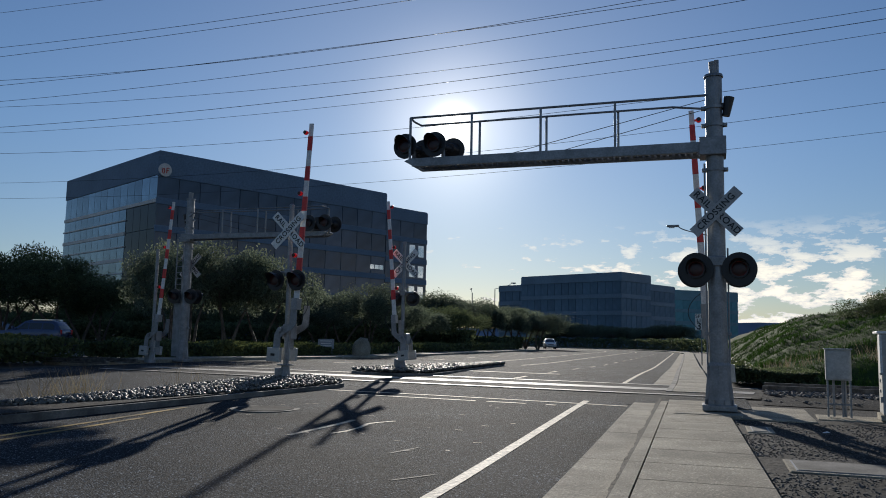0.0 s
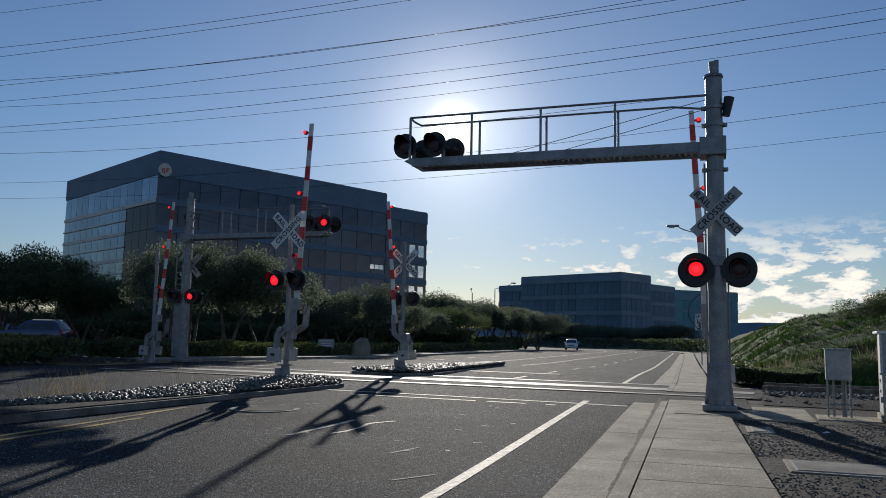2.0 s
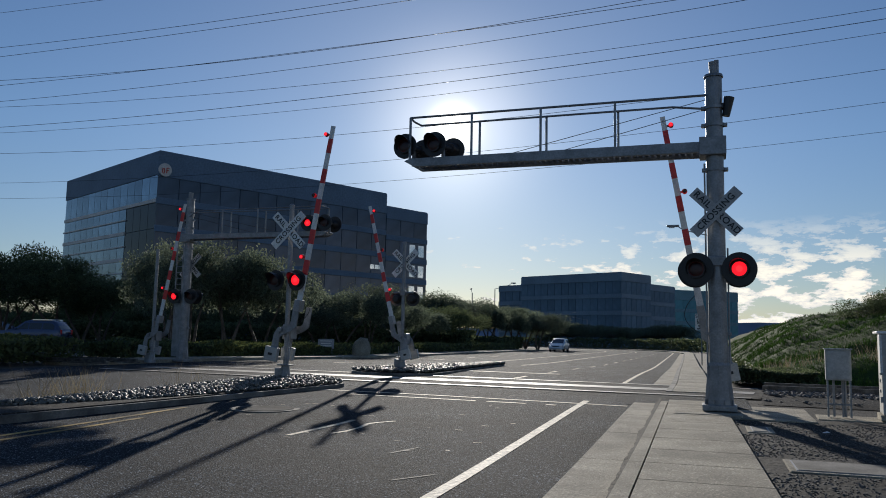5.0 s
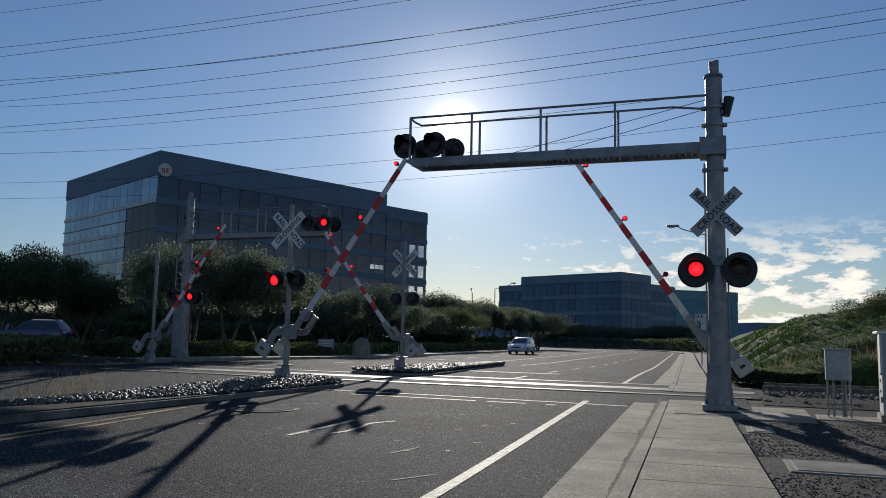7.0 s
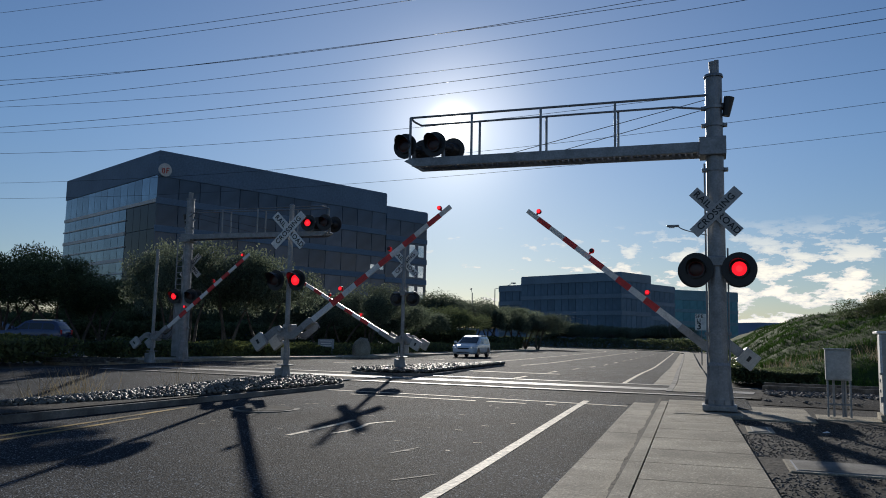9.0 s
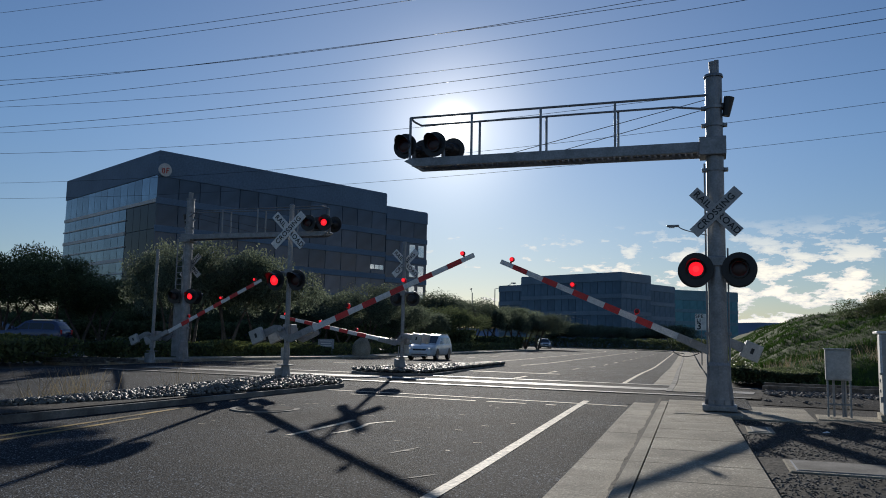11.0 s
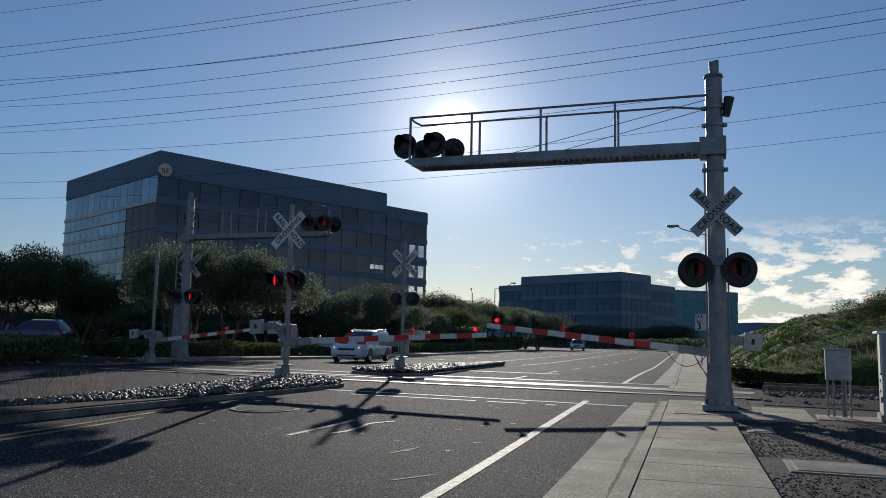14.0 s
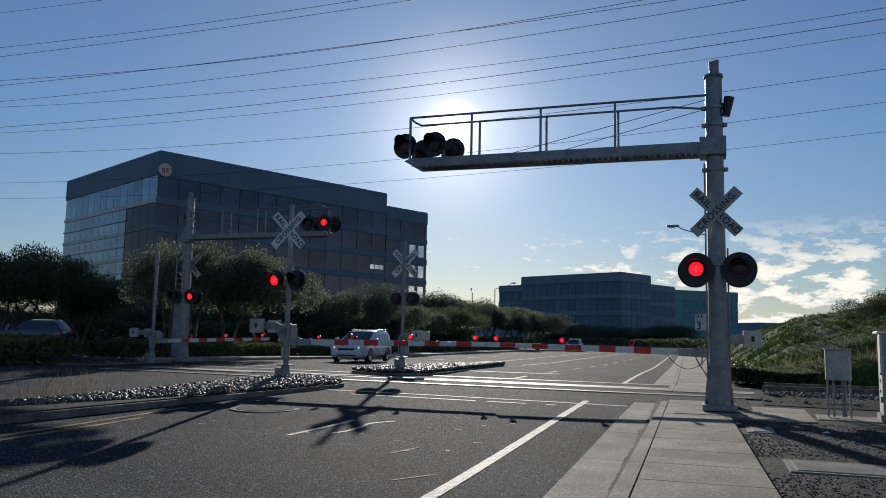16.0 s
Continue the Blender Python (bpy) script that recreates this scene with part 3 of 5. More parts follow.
def hedge(name, u0, u1, v0, v1, h, label, leaves, seed, leaf=0.09, material=None):
    rnd = random.Random(seed)
    vs, fs = [], []
    for _ in range(leaves):
        u, v = rnd.uniform(u0, u1), rnd.uniform(v0, v1)
        top = h * (0.85 + 0.3 * noise.noise((u * 0.6, v * 0.6, seed)))
        z = top * (1 - rnd.random() ** 2 * 1.0)
        x, y = uv(u, v)
        p = Vector((x, y, hump(x, y) + 0.1 + z))
        a = Vector((rnd.gauss(0, 1), rnd.gauss(0, 1), rnd.gauss(0, 1))).normalized()
        b = a.orthogonal().normalized()
        s = leaf * rnd.uniform(0.6, 1.4)
        i = len(vs)
        vs += [p - a * s, p + b * s * 0.5, p + a * s, p - b * s * 0.5]
        fs.append((i, i + 1, i + 2, i + 3))
    me = bpy.data.meshes.new(name)
    me.from_pydata(vs, [], fs)
    me.materials.append(material or M_HEDGE)
    return tagged(new(name, me), label, "hedge", kind="stuff")


def build_office(name, m, length, depth, storeys, storey, parapet, bay_r, bay_l, label, wall, seed, side=None, notch=0.345, glass=None):
    """An office block: its corner at the origin, one face along +x, one along +y."""
    root = thing(name, m, label, "office building")
    top = storeys * storey + parapet
    part("wall", boxm((0.35, 0.35, -0.5), (length, depth, top - 0.2), 0), wall, root, "dark facade body")
    part("roof", boxm((0.2, 0.2, top - 0.19), (length, depth, top), 0.04), wall, root)
    # spandrel bands stand proud, panes sit between them
    pane_x, pane_y = None, None
    nx, ny = int(length / bay_r), int(depth / bay_l)
    hb, hs = 0.5, 0.28 if side else 0.5      # half heights of the bands on the two faces
    for k in range(storeys + 1):
        z0, z1 = k * storey - hb, k * storey + hb if k < storeys else top - 0.2
        part("band", boxm((0.0, 0.0, z0), (length, 0.34, z1), 0.03), wall, root)
        y0 = 0.345 if k >= storeys - 1 else notch
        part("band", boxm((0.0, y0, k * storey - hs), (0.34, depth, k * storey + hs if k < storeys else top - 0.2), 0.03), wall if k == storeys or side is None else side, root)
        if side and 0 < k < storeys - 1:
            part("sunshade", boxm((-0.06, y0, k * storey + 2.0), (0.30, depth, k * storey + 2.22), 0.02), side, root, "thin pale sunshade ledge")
        if k == storeys:
            continue
        h, hy, zy = storey - 2 * hb, storey - 2 * hs, k * storey + hs
        for i in range(nx):
            loc = pose(i * length / nx + 0.06, 0.14, z1)
            if pane_x is None:
                pane_x = part("pane", boxm((0, 0, 0.02), (length / nx - 0.12, 0.1, h - 0.02)), glass or M_GLASS, root, loc=loc)
            else:
                o = pane_x.copy()
                scene.collection.objects.link(o)
                o.matrix_basis = loc
        for i in range(ny):
            if k < storeys - 1 and i * (depth - 0.4) / ny < notch - 0.5:
                continue
            loc = pose(0.14, 0.35 + i * (depth - 0.4) / ny + 0.06, zy)
            if pane_y is None:
                # with a side material, this face's panes are brightened as if by sky light
                pane_y = part("pane", boxm((0, 0, 0.02), (0.1, (depth - 0.4) / ny - 0.12, hy - 0.02)), glass or (M_BRIGHT_SIDE_GLASS if side else M_GLASS), root, loc=loc)
            else:
                o = pane_y.copy()
                scene.collection.objects.link(o)
                o.matrix_basis = loc
    return root


def build_backdrop():
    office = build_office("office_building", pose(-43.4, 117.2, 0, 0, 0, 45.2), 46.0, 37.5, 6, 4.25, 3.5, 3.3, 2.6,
                          "six-storey office block with shade-blue panels and blue glass", M_SHADE_WALL, 1, M_WALL_PALE, 11.0)
    wing = build_office("office_building", pose(-43.4 + 46.05 * 0.705, 117.2 + 46.05 * 0.7096, 0, 0, 0, 45.2), 11.0, 30.0, 6, 4.1, 2.0, 3.6, 3.0,
                        "lower stair wing of the dark office block", M_SHADE_WALL, 2)
    # panes in the corner notch, their colour darkened for the shade there
    for k in range(5):
        for i in range(4):
            part("corner_pane", boxm((0.2, 0.6 + i * 2.6, k * 4.25 + 0.06), (0.3, 0.6 + i * 2.6 + 2.5, k * 4.25 + 4.19)), M_SHADE_GLASS, office)
    for k in range(1, 5):
        for x0 in (6.2, 8.6):
            part("sky_window", boxm((x0, 0.08, k * 4.1 + 0.9), (x0 + 1.5, 0.135, k * 4.1 + 3.2)), M_SKY_PANE, wing, "bright window that mirrors the sky")
    for i in range(3):
        part("sky_window", boxm((42.3 + i * 1.15, 0.08, 14.1), (43.25 + i * 1.15, 0.135, 14.9)), M_SKY_PANE, office, "small bright window that mirrors the sky")
    # a round emblem high on the corner
    bm = bmesh.new()
    rod(bm, (0.98, -0.25, 26.0), (0.98, 0.02, 26.0), 1.02, seg=32)
    disc = part("emblem", bm, M_WALL_PALE, office, "round white emblem")
    bm = bmesh.new()
    for x, z, w, h in ((2.5, 26.6, 0.5, 0.18), (2.3, 26.1, 0.2, 0.7), (2.75, 26.2, 0.2, 0.9), (3.3, 26.3, 0.2, 1.3), (3.6, 26.85, 0.5, 0.18), (3.6, 26.3, 0.45, 0.18), (2.5, 25.6, 0.45, 0.18)):
        box(bm, ((x - 2.95) * 0.68 + 0.95 - w * 0.34, -0.32, (z - 26.25) * 0.68 + 25.9 - h * 0.34), ((x - 2.95) * 0.68 + 0.95 + w * 0.34, -0.252, (z - 26.25) * 0.68 + 25.9 + h * 0.34))
    part("emblem_mark", bm, M_RED_SIGN, disc, "red mark of plain bars")
    # the far blocks carry their haze in wall and pane colour
    build_office("office_building", pose(43.0, 188, 0, 0, 0, 45), 13.6, 31.0, 4, 4.1, 1.66, 2.2, 2.2, "four-storey grey office block beyond the trees", M_WALL_HAZED, 3, glass=M_HAZED_PANE)
    build_office("office_building", pose(43.3, 189.0, 0, 0, 0, 45), 25.8, 39.2, 4, 3.7, 1.2, 2.4, 2.4, "lower wing of the far grey office block", M_WALL_HAZED, 4, glass=M_HAZED_PANE)
    build_office("office_building", pose(69.1, 232, 0, 0, 0, 18), 22, 25.0, 4, 3.6, 2.5, 2.4, 2.4, "teal-glass office block beside the far block", M_TEAL_WALL, 5, glass=M_TEAL_PANE)
    # hills on the skyline; the air's haze is put into their blue colour
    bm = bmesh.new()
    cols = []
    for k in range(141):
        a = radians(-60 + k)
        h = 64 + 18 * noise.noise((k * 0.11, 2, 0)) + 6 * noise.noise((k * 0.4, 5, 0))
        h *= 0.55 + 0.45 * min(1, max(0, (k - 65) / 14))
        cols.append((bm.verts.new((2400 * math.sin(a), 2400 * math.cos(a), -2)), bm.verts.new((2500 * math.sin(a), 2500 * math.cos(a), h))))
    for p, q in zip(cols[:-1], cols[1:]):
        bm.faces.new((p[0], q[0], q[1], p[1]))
    tagged(part("backdrop", bm, M_HAZE_HILL), "hazy blue hills on the horizon", "hills", kind="structure")


build_mound()
build_backdrop()


# ---- signals and gates ----
def words(name, text, size, material, parent, m):
    cu = bpy.data.curves.new(name, "FONT")
    cu.body, cu.size, cu.align_x, cu.align_y, cu.extrude, cu.space_character, cu.offset = text, size, "CENTER", "CENTER", 0.001, 1.12, 0.0035 * size / 0.18
    tmp = new(name, cu)
    bpy.context.view_layer.update()
    me = bpy.data.meshes.new_from_object(tmp.evaluated_get(bpy.context.evaluated_depsgraph_get()))
    bpy.data.objects.remove(tmp)
    me.materials.clear()
    me.materials.append(material)
    ob = new(name, me)
    ob.parent, ob.matrix_basis = parent, m
    return ob


def crossbuck(parent, x, y, z, k=1.0, face=None):
    """Two crossed blades, lettered on both faces; it faces -y."""
    for text, ang, dy in (("RAIL ROAD", 45, 0.0), ("CROSSING", -45, -0.018)):
        m = pose(x, y + dy, z, 0, ang, 0)
        blade = part("crossbuck_blade", boxm((-0.61 * k, -0.006, -0.115 * k), (0.61 * k, 0.006, 0.115 * k), 0.003), face or M_SHEET, parent, "white blade with black capitals", loc=m)
        half = text.split(" ") if " " in text else (text,)
        for side, rz in ((-0.0095, 0), (0.0095, 180)):
            turn = pose(0, side, 0, 90, 0, rz)
            flip = 1 if rz == 0 else -1
            if len(half) == 2:
                words("lettering", half[0], 0.182 * k, M_LETTER, blade, pose(-0.36 * k * flip, side, 0, 90, 0, rz))
                words("lettering", half[1], 0.182 * k, M_LETTER, blade, pose(0.34 * k * flip, side, 0, 90, 0, rz))
            else:
                words("lettering", text, 0.182 * k, M_LETTER, blade, turn)


LENS_MESH = {}


def lens(parent, r, m):
    """A round two-faced lens: one face lit, the other dark. It turns in its housing as the light flashes."""
    if r not in LENS_MESH:
        bm = bmesh.new()
        seg, rings = 24, [(0, 0.22), (0.45, 0.19), (0.8, 0.12), (1.0, 0.0)]
        for side in (-1, 1):
            prev = None
            for q, d in rings:
                ring = [bm.verts.new((r * q * math.cos(6.2832 * i / seg), side * r * d * 0.5, r * q * math.sin(6.2832 * i / seg))) for i in range(seg)] if q else [bm.verts.new((0, side * r * d * 0.5, 0))]
                if prev:
                    for i in range(seg):
                        a, b = ring[i], ring[(i + 1) % seg]
                        f = bm.faces.new((prev[0], a, b)) if len(prev) == 1 else bm.faces.new((prev[i], a, b, prev[(i + 1) % seg]))
                        f.material_index = (1 if q > 0.5 else 2) if side < 0 else 0
                        f.smooth = True
                prev = ring
        bmesh.ops.recalc_face_normals(bm, faces=bm.faces[:])
        me = bpy.data.meshes.new("lens")
        bm.to_mesh(me)
        bm.free()
        for q in (M_LENS_OFF, M_LENS_ON, M_LENS_CORE):
            me.materials.append(q)
        LENS_MESH[r] = me
    ob = new("lens", LENS_MESH[r])
    ob.parent, ob.matrix_basis = parent, m
    return tagged(ob, "round red signal lens")


LAMPS = []      # (lens, its pose, phase)


def light_head(parent, x, y, z, rz, phase, yaw=0, plate=0.305):
    """A flashing-light unit that faces -y when rz is 0: round black backplate, hood, housing, lens."""
    root = part("backplate", rodm((0, 0.0, 0), (0, 0.022, 0), plate, seg=36), M_BLACK, parent, "round black backplate", loc=pose(x, y, z, 0, 0, rz + yaw))
    bm = bmesh.new()
    seg = 22
    for k in range(seg):        # hood, cut back towards its lower half
        a0, a1 = [radians(-30 + 240 * q / seg) for q in (k, k + 1)]
        d0, d1 = [0.30 * (0.35 + 0.65 * max(0, math.sin(a))) for a in (a0, a1)]
        for ri in (0.172, 0.166):
            v = [bm.verts.new((ri * math.cos(a), yy, ri * math.sin(a))) for a, yy in ((a0, 0), (a1, 0), (a1, -d1), (a0, -d0))]
            bm.faces.new(v)
    part("hood", bm, M_BLACK, root, "black half-round hood")
    bm = bmesh.new()
    rod(bm, (0, 0.024, 0), (0, 0.2, 0), 0.17, 0.10, 20)
    part("housing", bm, M_BLACK, root, "black lamp housing")
    bm = bmesh.new()
    rings = [[bm.verts.new((r * math.cos(0.2244 * i), yy, r * math.sin(0.2244 * i))) for i in range(28)] for r, yy in ((0.164, -0.001), (0.164, -0.046), (0.131, -0.046), (0.131, -0.001))]
    for p, q in zip(rings[:-1], rings[1:]):
        for i in range(28):
            bm.faces.new((p[i], p[(i + 1) % 28], q[(i + 1) % 28], q[i]))
    part("lens_ring", bm, M_BLACK, root)
    m = pose(0, -0.04, 0)
    LAMPS.append((lens(root, 0.128, m), m, phase))
    return root


GATE_ARMS = []      # (arm, pose, sign, curve)


def gate(parent, x, y, z, sign, length, off, phase, curve):
    """The moving arm with its bracket, counterweight, striped boom and lamps, and the mechanism that turns it."""
    part("mechanism", boxm((x - 0.12, y + 0.02, z - 0.24), (x + 0.12, y + 0.34, z + 0.13), 0.03), M_PIPE, parent, "grey gate mechanism box")
    bm = bmesh.new()
    rod(bm, (x, y - 0.32, z), (x, y + 0.5, z), 0.055, seg=14)
    part("axle", bm, M_GALV, parent)
    # bracket: a bent bar from the weight over the axle down to the boom, one on each side of the mechanism
    s = sign
    outline = [(-0.50 * s, 0.17), (-0.14 * s, 0.17), (0.02 * s, 0.10), (0.14 * s, -off + 0.10), (0.24 * s, -off + 0.075), (0.62 * s, -off + 0.075),
               (0.62 * s, -off - 0.085), (0.12 * s, -off - 0.10), (0.0, -off + 0.02), (-0.12 * s, -0.08), (-0.2 * s, 0.0), (-0.5 * s, -0.02)]
    bm = prism(bmesh.new(), outline, -0.27, -0.23, 0.008)
    arm = part("arm", bm, M_ALU, parent, "bent grey gate arm bracket", loc=pose(x, y, z))
    part("bracket", prism(bmesh.new(), outline, 0.38, 0.42, 0.008), M_ALU, arm)
    rod_bm = rodm((-0.1 * s, -0.29, 0.05), (-0.1 * s, 0.44, 0.05), 0.05, seg=14)
    part("pivot_pin", rod_bm, M_GALV, arm)
    bm = bmesh.new()
    box(bm, (-0.62 * s - 0.17, -0.40, -0.09), (-0.62 * s + 0.17, -0.272, 0.25), 0.012)
    part("counterweight", bm, M_GREY_BOX, arm, "square pale counterweight")
    part("counterweight", boxm((-0.62 * s - 0.16, 0.422, -0.08), (-0.62 * s + 0.16, 0.54, 0.24), 0.012), M_GREY_BOX, arm)
    part("counterweight_mark", boxm((-0.62 * s - 0.03, -0.407, 0.03), (-0.62 * s + 0.03, -0.4005, 0.14)), M_BLACK, arm)
    part("boom_clamp", boxm((0.50 * s, -0.285, -off - 0.085), (0.78 * s, -0.04, -off + 0.075), 0.01), M_PIPE, arm, "grey boom clamp")
    bm = bmesh.new()
    tube(bm, [((0.22 + 0.078 * k) * s, -0.2, -off - 0.07 - 0.27 * math.sin(math.pi * k / 10) ** 0.8) for k in range(11)], 0.008, 6)
    part("cable_loop", bm, M_WIRE, arm, "slack black cable under the boom")
    # boom, tapering to the tip
    yb, cut = -0.16, 0.8
    h0, h1 = 0.07, 0.052

    def half(q):
        return h0 + (h1 - h0) * (q - cut) / (length - cut)
    def piece(a, b, t, material, name, label=""):
        bmx = bmesh.new()
        prism(bmx, [(a * s, -off - half(a) - t), (b * s, -off - half(b) - t), (b * s, -off + half(b) + t), (a * s, -off + half(a) + t)], yb - 0.022 - t, yb + 0.022 + t)
        return part(name, bmx, material, arm, label)
    piece(cut - 0.1, length, 0.0, M_WHITE_BAND, "boom", "white boom")
    for k in range(5):
        a = length * (0.275 + 0.148 * k)
        piece(a, a + length * 0.07, 0.003, M_RED_BAND, "red_band", "red reflective band")
    for q, ph in ((0.955, "steady"), (0.655, "a" if phase == "a" else "b"), (0.355, "b" if phase == "a" else "a")):
        p = (length * q * s, yb, -off + half(length * q) + 0.085)
        bmx = bmesh.new()
        rod(bmx, (p[0], yb - 0.02, p[2]), (p[0], yb + 0.02, p[2]), 0.056, seg=16)
        box(bmx, (p[0] - 0.02, yb - 0.015, p[2] - 0.09), (p[0] + 0.02, yb + 0.015, p[2] - 0.05))
        part("gate_lamp", bmx, M_RED_BAND, arm, "small red lamp on the boom")
        m = pose(p[0], yb - 0.075, p[2])
        LAMPS.append((lens(arm, 0.045, m), m, ph))
    GATE_ARMS.append((arm, pose(x, y, z), s, curve))


def cantilever_signal(name, m, height, beam_z, rail_z, reach, label, phases, ladder=False, light_z=2.55, buck_z=3.6, buck=1.0, posts=(0.30, 0.55, 0.775, 0.985), heads=((-0.15, 0.50), (0.05, 0.72)), plate=0.265):
    """Mast with foot, crossbuck, a pair of lights, and a walkway beam reaching to -x over the road with lights at its end."""
    root = thing(name, m, label, "railway signal", "railway signals")
    bm = bmesh.new()
    rod(bm, (0, 0, 0.02), (0, 0, height), 0.165, 0.15, 24)
    part("mast", bm, M_GALV, root, "thick galvanised steel mast", smooth=False)
    bm = bmesh.new()
    rod(bm, (0, 0, 0.1), (0, 0, 0.78), 0.25, 0.185, 8)
    rod(bm, (0, 0, 0.78), (0, 0, 0.84), 0.195, 0.175, 24)
    part("foot", bm, M_ALU, root, "flared grey foot casting")
    part("base_plate", boxm((-0.29, -0.29, 0.0), (0.29, 0.29, 0.1), 0.012), M_GALV, root)
    bm = bmesh.new()
    for a in range(8):
        t = a * 0.785 + 0.39
        rod(bm, (0.245 * math.cos(t), 0.245 * math.sin(t), 0.1), (0.245 * math.cos(t), 0.245 * math.sin(t), 0.19), 0.02, seg=6)
    part("anchor_bolt", bm, M_GALV, root)
    for z in (beam_z + 0.42, beam_z + 0.75, beam_z - 0.42, 1.35):
        bm = bmesh.new()
        rod(bm, (0, 0, z - 0.03), (0, 0, z + 0.03), 0.178, seg=24)
        box(bm, (-0.23, -0.06, z - 0.03), (0.23, 0.06, z + 0.03), 0.01)
        part("mast_band", bm, M_GALV, root)
    bm = bmesh.new()
    rod(bm, (0, 0, height), (0, 0, height + 0.05), 0.175, 0.165, 24)
    part("mast_cap", bm, M_GALV, root)
    bm = bmesh.new()
    rod(bm, (0, 0, height + 0.05), (0, 0, height + 0.30), 0.07, 0.085, 12)
    box(bm, (0.02, -0.05, height + 0.05), (0.10, 0.05, height + 0.33), 0.01)
    part("bell", bm, M_ALU, root, "small bell housing on the mast top")
    for xx, yy, z1 in ((-0.185, -0.04, beam_z - 0.3), (0.19, 0.02, 2.9)):
        bm = bmesh.new()
        tube(bm, [(xx, yy, 0.2), (xx, yy, z1 * 0.5), (xx, yy, z1)], 0.016, 8)
        part("conduit", bm, M_PIPE, root)
    # walkway beam
    part("beam_clamp", boxm((-0.27, -0.22, beam_z - 0.17), (0.2, 0.3, beam_z + 0.17), 0.015), M_GALV, root, "bolted beam clamp")
    for yb, nm in ((-0.05, "front"), (0.42, "back")):
        bm = prism(bmesh.new(), [(-0.2, beam_z - 0.09), (-0.2, beam_z + 0.11), (-reach, beam_z + 0.10), (-reach - 0.12, beam_z + 0.05), (-reach + 0.10, beam_z - 0.075)], yb - 0.04, yb + 0.04, 0.008)
        part("beam", bm, M_GALV, root, "long steel walkway beam")
    bm = bmesh.new()
    n = int(reach / 0.12)
    for k in range(n):
        xx = -0.35 - k * (reach - 0.4) / n
        box(bm, (xx - 0.035, -0.012, beam_z - 0.02), (xx + 0.035, 0.375, beam_z + 0.0))
    part("walkway_grating", bm, M_GALV, root, "open steel grating")
    xs = [-reach * q for q in posts]
    for yb in (-0.06, 0.55):
        for k, xx in enumerate(xs):
            if yb > 0 and k == 3:
                continue
            part("rail_post", boxm((xx - 0.022, yb - 0.022, beam_z + 0.1), (xx + 0.022, yb + 0.022, rail_z), 0.004), M_GALV, root)
        bm = bmesh.new()
        if yb < 0:
            pipe(bm, [(-0.12, yb, rail_z + 0.02), (xs[3], yb, rail_z)], 0.024)
            pipe(bm, [(xs[3], yb, rail_z), (xs[3] - 0.03, yb + 0.3, rail_z), (xs[3] + 0.02, 0.55, rail_z)], 0.022)
        else:
            pipe(bm, [(-0.12, 0.2, rail_z - 0.17), (-0.75, 0.5, rail_z), (xs[3], yb, rail_z)], 0.022)
        part("handrail", bm, M_GALV, root, "steel tube handrail")
    bm = bmesh.new()
    for q, dz in ((0.71, 0.02), (0.53, -0.16)):
        rod(bm, (-0.1, 0.2, rail_z + dz), (-reach * q, 0.2, beam_z + 0.08), 0.007, seg=5)
    part("stay_cable", bm, M_WIRE, root, "thin stay cable")
    bm = bmesh.new()
    rod(bm, (0.27, -0.05, rail_z - 0.05 + 0.0), (0.21, -0.05, rail_z - 0.05 - 0.35), 0.095, 0.065, 14)
    box(bm, (0.1, -0.08, rail_z - 0.2), (0.3, -0.02, rail_z - 0.15))
    part("floodlight", bm, M_BLACK, root, "dark cylinder lamp at the mast side")
    crossbuck(root, 0.0, -0.20, buck_z, buck)
    bm = bmesh.new()
    rod(bm, (-0.42, -0.05, light_z + 0.14), (0.42, -0.05, light_z + 0.14), 0.035, seg=10)
    box(bm, (-0.16, -0.19, light_z + 0.06), (0.16, -0.12, light_z + 0.24), 0.02)
    part("cross_arm", bm, M_GALV, root, "steel cross arm that carries the lights")
    light_head(root, -0.355, -0.22, light_z, 0, phases[0], -6, 0.30)
    light_head(root, 0.375, -0.22, light_z, 0, phases[1], -6, 0.30)
    light_head(root, -0.385, 0.22, light_z, 180, phases[4])
    light_head(root, 0.385, 0.22, light_z, 180, phases[5])
    for xf, xb, ph, pb in ((heads[0][0], heads[1][0], phases[2], phases[4]), (heads[0][1], heads[1][1], phases[3], phases[5])):
        xf, xb = xf - reach, xb - reach
        xm = (xf + xb) / 2
        light_head(root, xf, 0.02, beam_z + 0.40, 0, ph, -6, plate)
        light_head(root, xb, 0.62, beam_z + 0.40, 180, pb, 0, plate)
        part("lamp_stand", rodm((xm, 0.3, beam_z + 0.02), (xm, 0.3, beam_z + 0.55), 0.04, seg=10), M_GALV, root)
        part("lamp_yoke", rodm((xf, 0.18, beam_z + 0.40), (xb, 0.46, beam_z + 0.40), 0.07, seg=10), M_BLACK, root)
    if ladder:
        for xx in (0.22, 0.52):
            part("ladder_rail", boxm((xx - 0.02, -0.02, 1.2), (xx + 0.02, 0.02, beam_z), 0.004), M_ALU, root)
        for k in range(13):
            part("ladder_rung", rodm((0.23, 0, 2.4 + k * 0.24), (0.51, 0, 2.4 + k * 0.24), 0.014, seg=6), M_ALU, root)
        part("ladder_guard", boxm((0.18, -0.04, 0.2), (0.56, 0.0, 2.35), 0.02), M_ALU, root, "grey ladder guard panel")
    return root


